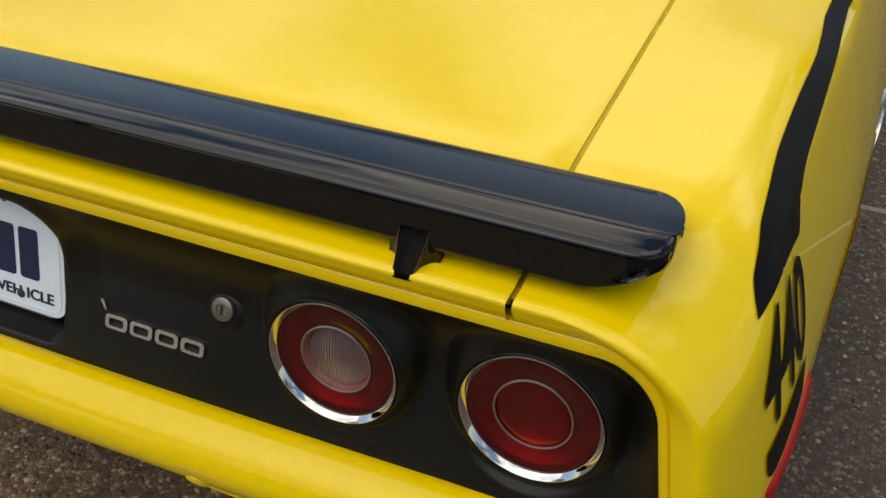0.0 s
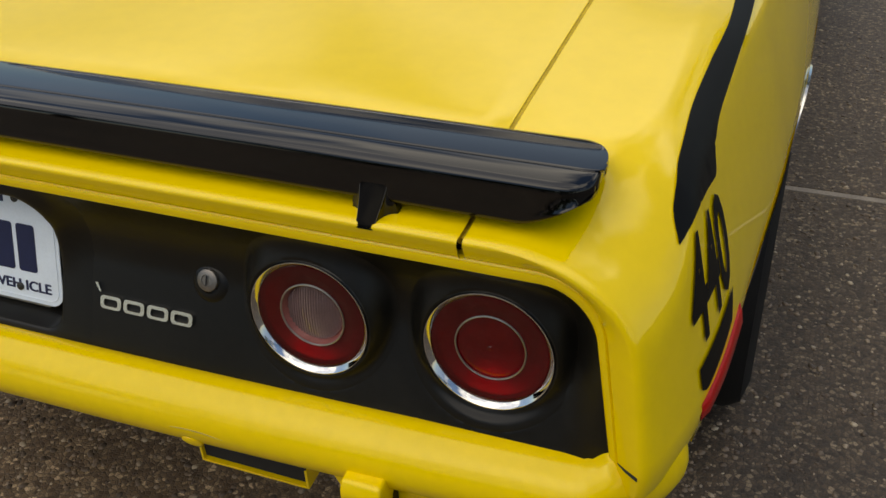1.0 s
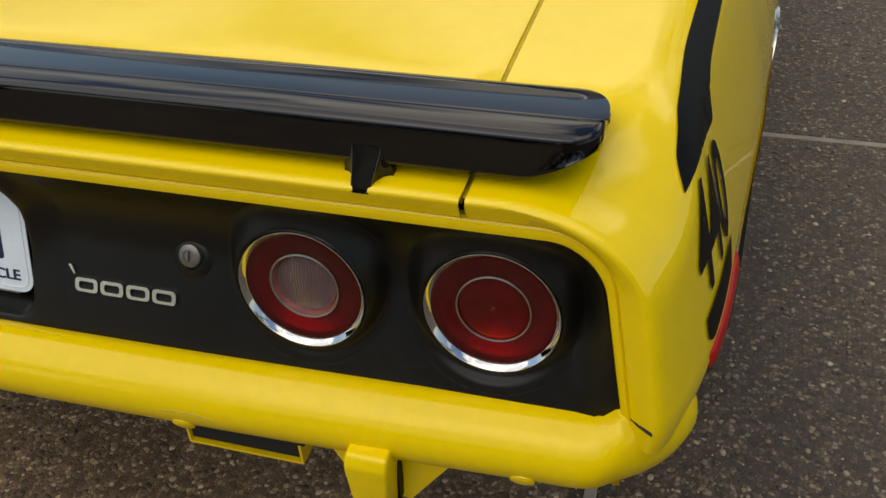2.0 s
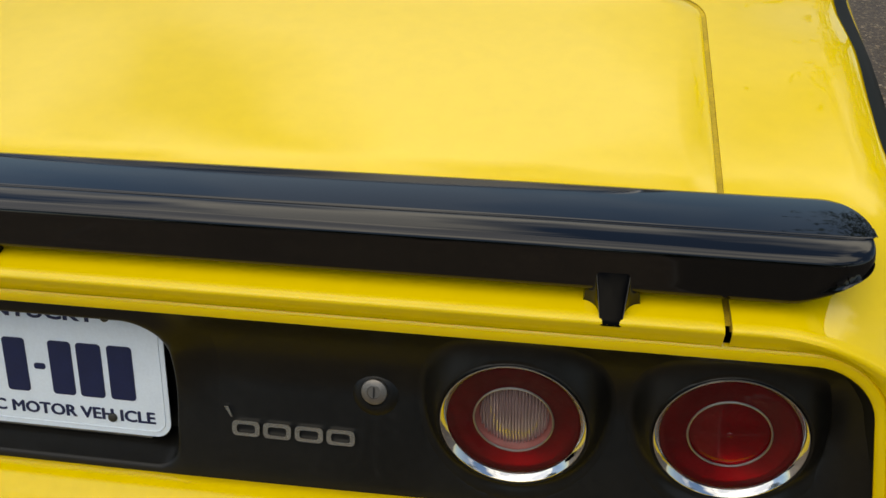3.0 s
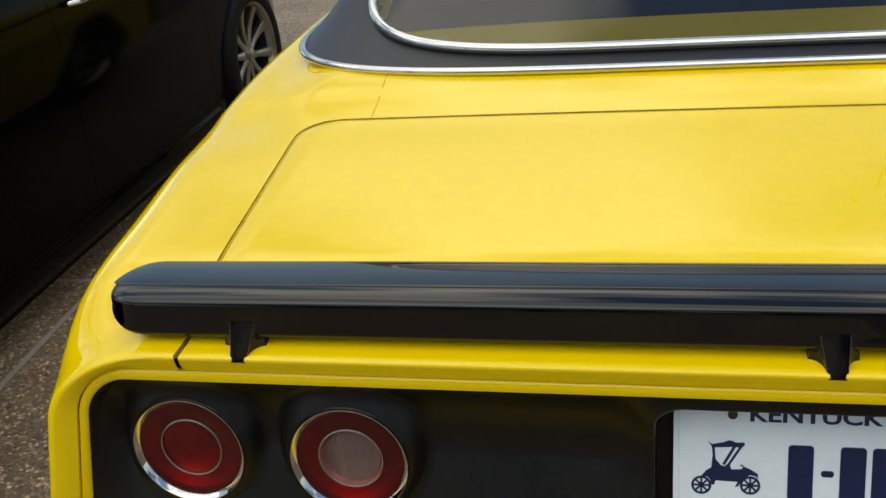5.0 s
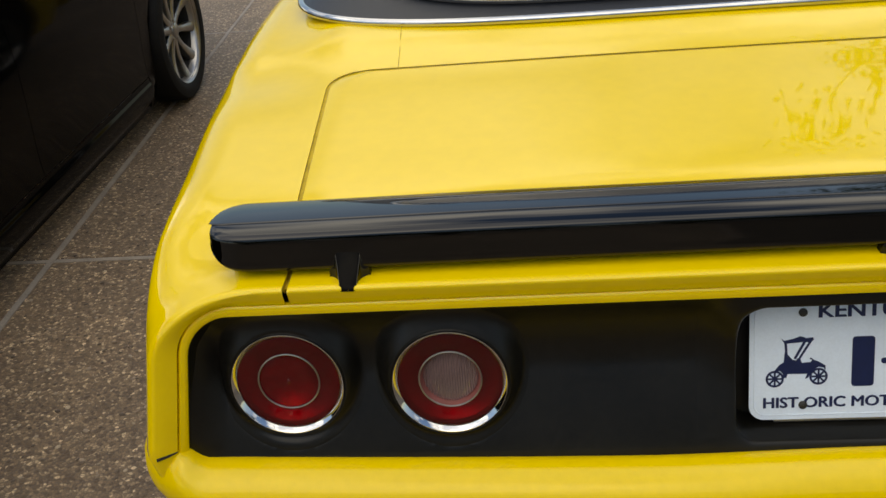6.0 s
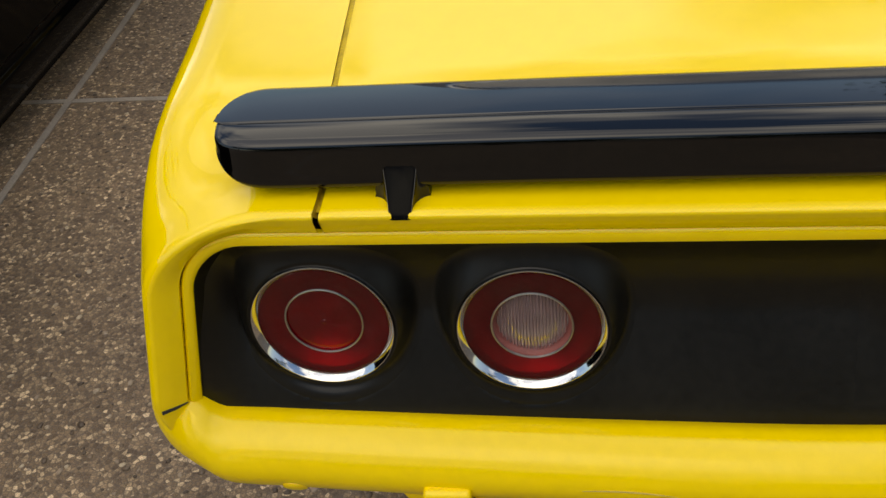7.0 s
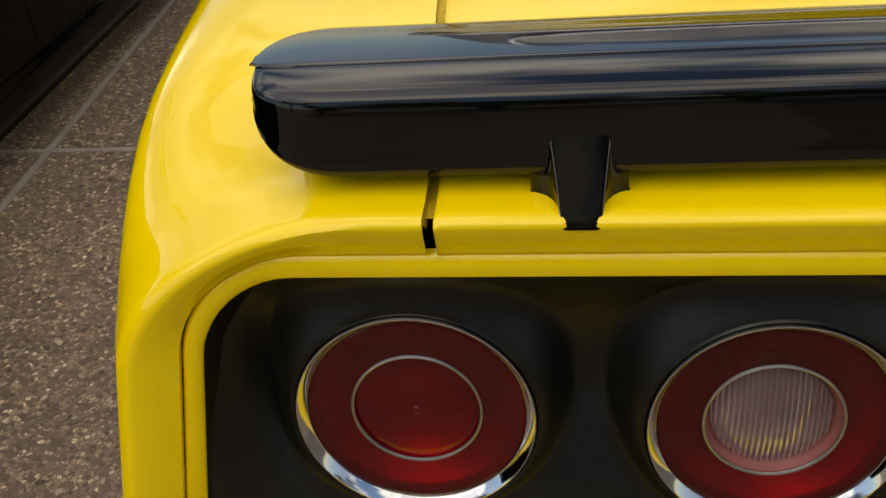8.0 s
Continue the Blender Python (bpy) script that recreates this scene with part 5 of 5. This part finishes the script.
build_lid()
build_quarters()
build_center_deck()
build_lip()
build_tail_panel()
build_lamps()
build_spoiler()
build_bumper()
build_exhausts()
build_underside()
build_car_wheels()
build_roof()
build_plate()
build_badge_and_lock()
build_stripes()
bow_lid()
skew_body()


# ---- the dark car parked alongside ----
N_MID = -2.91
N_WHEELS, N_Z = (0.56, 3.50), 0.325
N_SIDE = curve_of((0.12, 0.15, 0.195, 0.207, 0.235, 0.33, 0.50, 0.66, 0.80, 0.90, 0.985, 1.005), (0.885, 0.902, 0.914, 0.915, 0.906, 0.904, 0.914, 0.918, 0.908, 0.898, 0.880, 0.858))


def n_taper(y):
    return 1.0 - 0.30 * clamp01((y - 3.55) / 0.95) ** 1.8 - 0.22 * clamp01((0.1 - y) / 0.95) ** 2


def n_low(y):
    low = 0.105 + 0.07 * ease(3.8, 4.4, y) + 0.07 * (1 - ease(-0.8, 0.2, y))
    for w in N_WHEELS:
        d = abs(y - w) / 0.350
        if d < 1:
            low = max(low, N_Z + 0.350 * math.sqrt(1 - d * d) * 1.0)
    return low


def n_flank(y0, y1, side, parent, name, floor=0.0, ceiling=9.0):
    ys = list(np.linspace(y0, y1, max(4, int((y1 - y0) / 0.05))))
    for w in N_WHEELS:
        for k in range(9):
            for sg in (1, -1):
                y = w + sg * 0.350 * (1 - 0.008 * k * k) * (0.9999 if k == 0 else 1)
                if y0 < y < y1:
                    ys.append(y)
    rows = []
    for y in sorted(ys):
        lo, hi = max(floor, n_low(y)), 0.975 - 0.16 * clamp01((y - 3.0) / 1.5) ** 1.3
        r = []
        start = min(hi, ceiling)
        for i in range(25):
            z = start + (lo - start) * i / 24
            zz = 0.975 + (z - hi) * (0.975 - 0.12) / (hi - 0.12) if hi < 0.975 else z
            r.append((N_MID + side * N_SIDE(max(0.12, zz)) * n_taper(y), y, z))
        last = r[-1]
        r.append((last[0] - side * 0.02, y, last[2]))
        rows.append(r)
    rows.insert(0, [(x - side * 0.012, y + 0.0005, z) for x, y, z in rows[0]])
    rows.append([(x - side * 0.012, y - 0.0005, z) for x, y, z in rows[-1]])
    bm = bmesh.new()
    grid(bm, rows)
    bmesh.ops.recalc_face_normals(bm, faces=bm.faces)
    return part(name, bm, DARK_PAINT, parent)


def n_wheel_meshes():
    tyre = mesh_of(lathe_x([(0.235, -0.10), (0.25, -0.115), (0.285, -0.12), (0.312, -0.112), (0.323, -0.09), (0.325, 0.0), (0.323, 0.09), (0.312, 0.112), (0.285, 0.12), (0.25, 0.115), (0.235, 0.10)], 72), "tyre")
    rim = mesh_of(lathe_x([(0.226, 0.070), (0.229, 0.085), (0.232, 0.095), (0.242, 0.110), (0.246, 0.112), (0.246, 0.105), (0.240, 0.100)], 72), "rim")
    barrel = mesh_of(lathe_x([(0.238, -0.10), (0.225, -0.05), (0.2255, 0.071)], 72), "barrel")
    bm = bmesh.new()
    rows = []
    for k in range(9):
        t = k / 8
        r = 0.045 + 0.190 * t
        w = 0.0120 + 0.014 * t**2 + 0.006 * (1 - t) ** 3
        x = 0.070 + 0.020 * t - 0.018 * math.sin(math.pi * t) * 0.6
        rows.append([(x - 0.035, -w, r), (x - 0.004, -w, r), (x, -w * 0.75, r), (x + 0.002, 0, r), (x, w * 0.75, r), (x - 0.004, w, r), (x - 0.035, w, r)])
    grid(bm, rows, close_u=True)
    bmesh.ops.recalc_face_normals(bm, faces=bm.faces)
    spoke = mesh_of(bm, "spoke")
    hub = mesh_of(lathe_x([(0.062, 0.02), (0.062, 0.058), (0.056, 0.068), (0.036, 0.072), (0.034, 0.080), (0.024, 0.085), (0.0001, 0.086)], 40), "hub_cap")
    nut = mesh_of(lathe_x([(0.008, 0.06), (0.008, 0.073), (0.005, 0.076), (0.0001, 0.077)], 8), "wheel_nut")
    disc = mesh_of(lathe_x([(0.175, -0.01), (0.175, 0.012), (0.07, 0.012), (0.065, 0.03), (0.0001, 0.03)], 48), "brake_disc")
    return tyre, rim, spoke, hub, nut, disc, barrel


def build_neighbour():
    other = thing("parked_car", "glossy black car with silver ten-spoke alloy wheels parked alongside", "car", at=(0, -0.10, 0))
    for side in (1, -1):
        for y0, y1, name in ((-0.85, 0.985, "rear_fender"), (0.9885, 1.995, "rear_door"), (1.9985, 3.045, "front_door"), (3.0485, 4.45, "front_fender")):
            ob = n_flank(y0, y1, side, other, name, 0.248 if "door" in name else 0.0)
            if "door" in name:
                x = N_MID + side * (N_SIDE(0.80) + 0.012)
                pts = [(x - side * 0.014, y0 + 0.10, 0.885), (x + side * 0.014, y0 + 0.12, 0.888), (x + side * 0.018, y0 + 0.20, 0.890), (x + side * 0.014, y0 + 0.28, 0.888), (x - side * 0.014, y0 + 0.30, 0.885)]
                part("door_handle", tube(pts, [0.008, 0.010, 0.010, 0.010, 0.008], 8), CHROME, ob, "chrome door handle")
        n_flank(0.9885, 3.045, side, other, "sill", 0.0, 0.245)
    tyre, rim, spoke, hub, nut, disc, barrel = n_wheel_meshes()
    for side in (1, -1):
        for k, y in enumerate(N_WHEELS):
            w = part_of("wheel", tyre, RUBBER, other, "black low-profile tyre on a silver alloy wheel", True, pose(N_MID + side * 0.822, y, N_Z, 7, 0, 0 if side > 0 else 180))
            part_of("rim", rim, ALLOY, w, "silver alloy rim")
            part_of("barrel", barrel, DARK_PLASTIC, w)
            part_of("hub_cap", hub, ALLOY, w)
            part_of("brake_disc", disc, DARK_PLASTIC, w)
            for q in range(10):
                part_of("spoke", spoke, ALLOY, w, "", True, pose(0, 0, 0, 36 * q))
            for q in range(5):
                a = 2 * math.pi * q / 5
                part_of("wheel_nut", nut, STEEL, w, "", True, pose(0, 0.045 * math.cos(a), 0.045 * math.sin(a)))
    # upper body: bonnet, boot, roof, glass and a closing floor
    def sheet(name, rows, mat, label=""):
        bm = bmesh.new()
        grid(bm, rows)
        bmesh.ops.recalc_face_normals(bm, faces=bm.faces)
        return part(name, bm, mat, other, label)
    u = [2 * i / 16 - 1 for i in range(17)]
    top = lambda y: 0.975 - 0.16 * clamp01((y - 3.0) / 1.5) ** 1.3
    sheet("bonnet", [[(N_MID + 0.858 * t * n_taper(y), y, top(y) + 0.05 * (1 - t * t)) for t in u] for y in np.linspace(2.75, 4.45, 12)], DARK_PAINT)
    sheet("boot", [[(N_MID + 0.858 * t * n_taper(y), y, 0.975 + 0.05 * (1 - t * t)) for t in u] for y in np.linspace(-0.85, 0.30, 8)], DARK_PAINT)
    sheet("front_bumper", [[(N_MID + 0.858 * t * n_taper(4.45) * (1 - 0.06 * k), 4.45 + 0.10 * (1 - t * t) + 0.05 * math.sin(math.pi * k), top(4.45) + 0.05 * (1 - t * t) * (1 - k) - 0.6 * k) for t in u] for k in (0, 0.2, 0.4, 0.6, 0.8, 1.0)], DARK_PAINT)
    sheet("rear_bumper", [[(N_MID + 0.858 * t * n_taper(-0.85), -0.85 - 0.10 * (1 - t * t) - 0.05 * math.sin(math.pi * k), 0.975 + 0.05 * (1 - t * t) * (1 - k) - 0.72 * k) for t in u] for k in (0, 0.2, 0.4, 0.6, 0.8, 1.0)], DARK_PAINT)
    sheet("roof", [[(N_MID + 0.60 * t, y, z - 0.03 * t * t) for t in u] for y, z in ((0.75, 1.38), (1.0, 1.43), (1.5, 1.45), (1.9, 1.42))], DARK_PAINT)
    sheet("windscreen", [[(N_MID + 0.60 * t, 1.9, 1.42 - 0.03 * t * t) for t in u], [(N_MID + 0.80 * t, 2.85 - 0.15 * t * t, 0.995) for t in u]], GLASS)
    sheet("rear_window", [[(N_MID + 0.60 * t, 0.75, 1.38 - 0.03 * t * t) for t in u], [(N_MID + 0.80 * t, 0.22, 0.995) for t in u]], GLASS)
    for side in (1, -1):
        sheet("side_window", [[(N_MID + side * 0.60, y, z) for y, z in ((0.75, 1.35), (1.0, 1.40), (1.5, 1.42), (1.9, 1.39))], [(N_MID + side * 0.845, y, 0.972) for y in (0.25, 0.9, 1.7, 2.72)]], GLASS)
    bm = bmesh.new()
    block(bm, (N_MID - 0.66, -0.8, 0.15), (N_MID + 0.66, 4.3, 0.94))
    part("underbody", bm, UNDER, other, "", False)


build_neighbour()


# ---- trees beyond the parking place, seen in the paint and glass, more added behind ----
def build_tree(x, y, height, spread, seed, low=0.3):
    rnd = random.Random(seed)
    tree = thing("tree", "broad green deciduous tree beyond the paving, itself out of view", "tree", at=(x, y, 0), group="trees round the parking place")
    trunk = [(0.04 * math.sin(k), 0.03 * math.cos(2 * k), height * low * 1.5 * k / 6 - 0.03) for k in range(7)]
    part("trunk", tube(trunk, [0.2 - 0.018 * k for k in range(7)], 10), BARK, tree)
    verts, faces, k = [], [], 0
    nr = np.random.RandomState(seed)
    for b in range(11):
        a = 2 * math.pi * b / 11 * 1.9 + rnd.uniform(-0.3, 0.3)
        z0 = height * (low + 0.5 * b / 11 * 0.5)
        tip = Vector((math.cos(a) * spread * rnd.uniform(0.5, 0.95), math.sin(a) * spread * rnd.uniform(0.5, 0.95), height * rnd.uniform(low + 0.15, 0.95)))
        start = Vector((0, 0, min(z0, height * low * 1.45)))
        pts = [start.lerp(tip, i / 6) + Vector((rnd.uniform(-1, 1), rnd.uniform(-1, 1), rnd.uniform(-0.5, 1))) * 0.07 * (0 < i < 6) * spread / 2 for i in range(7)]
        part("limb", tube(pts, [0.075 * (1 - 0.14 * i) for i in range(7)], 6), BARK, tree)
        for c in range(5):
            centre = pts[6 - c // 2] + Vector((rnd.uniform(-1, 1), rnd.uniform(-1, 1), rnd.uniform(-0.6, 0.8))) * spread * 0.22
            n = 110
            off = nr.normal(0, 1, (n, 3)) * np.array((0.32, 0.32, 0.22)) * spread / 2.6
            for o in off:
                p = np.array(centre) + o
                d1, d2 = nr.normal(0, 1, 3), nr.normal(0, 1, 3)
                d1 /= np.linalg.norm(d1)
                d2 -= d1 * (d1 @ d2)
                d2 /= np.linalg.norm(d2)
                sz = 0.05 + 0.05 * nr.rand()
                verts += [p - d1 * sz, p + d2 * sz * 0.5, p + d1 * sz, p - d2 * sz * 0.5]
                faces.append((4 * k, 4 * k + 1, 4 * k + 2, 4 * k + 3))
                k += 1
    me = bpy.data.meshes.new("crown")
    me.from_pydata([tuple(v) for v in verts], [], faces)
    part_of("crown", me, LEAF, tree, "", False)


# Six at negative y are unseen, added to darken reflections; four are shrubs.
for tx, ty, th, ts, seed in ((6.3, 11.6, 8.0, 2.8, 3), (9.5, 10.5, 8.2, 3.2, 5), (-13.5, 6.5, 5.0, 2.8, 7), (-12.0, 1.5, 6.0, 3.0, 9), (-7.6, -9.0, 6.4, 3.0, 13), (6.6, -9.5, 6.4, 3.0, 17), (-4.4, -11.6, 3.4, 2.4, 19), (-1.5, -11.0, 3.0, 2.4, 23), (1.6, -11.8, 3.3, 2.5, 29), (4.3, -11.0, 3.1, 2.3, 31)):
    build_tree(tx, ty, th, ts, seed, 0.3 if th > 4 else 0.1)
build_pebbles()
build_slabs()
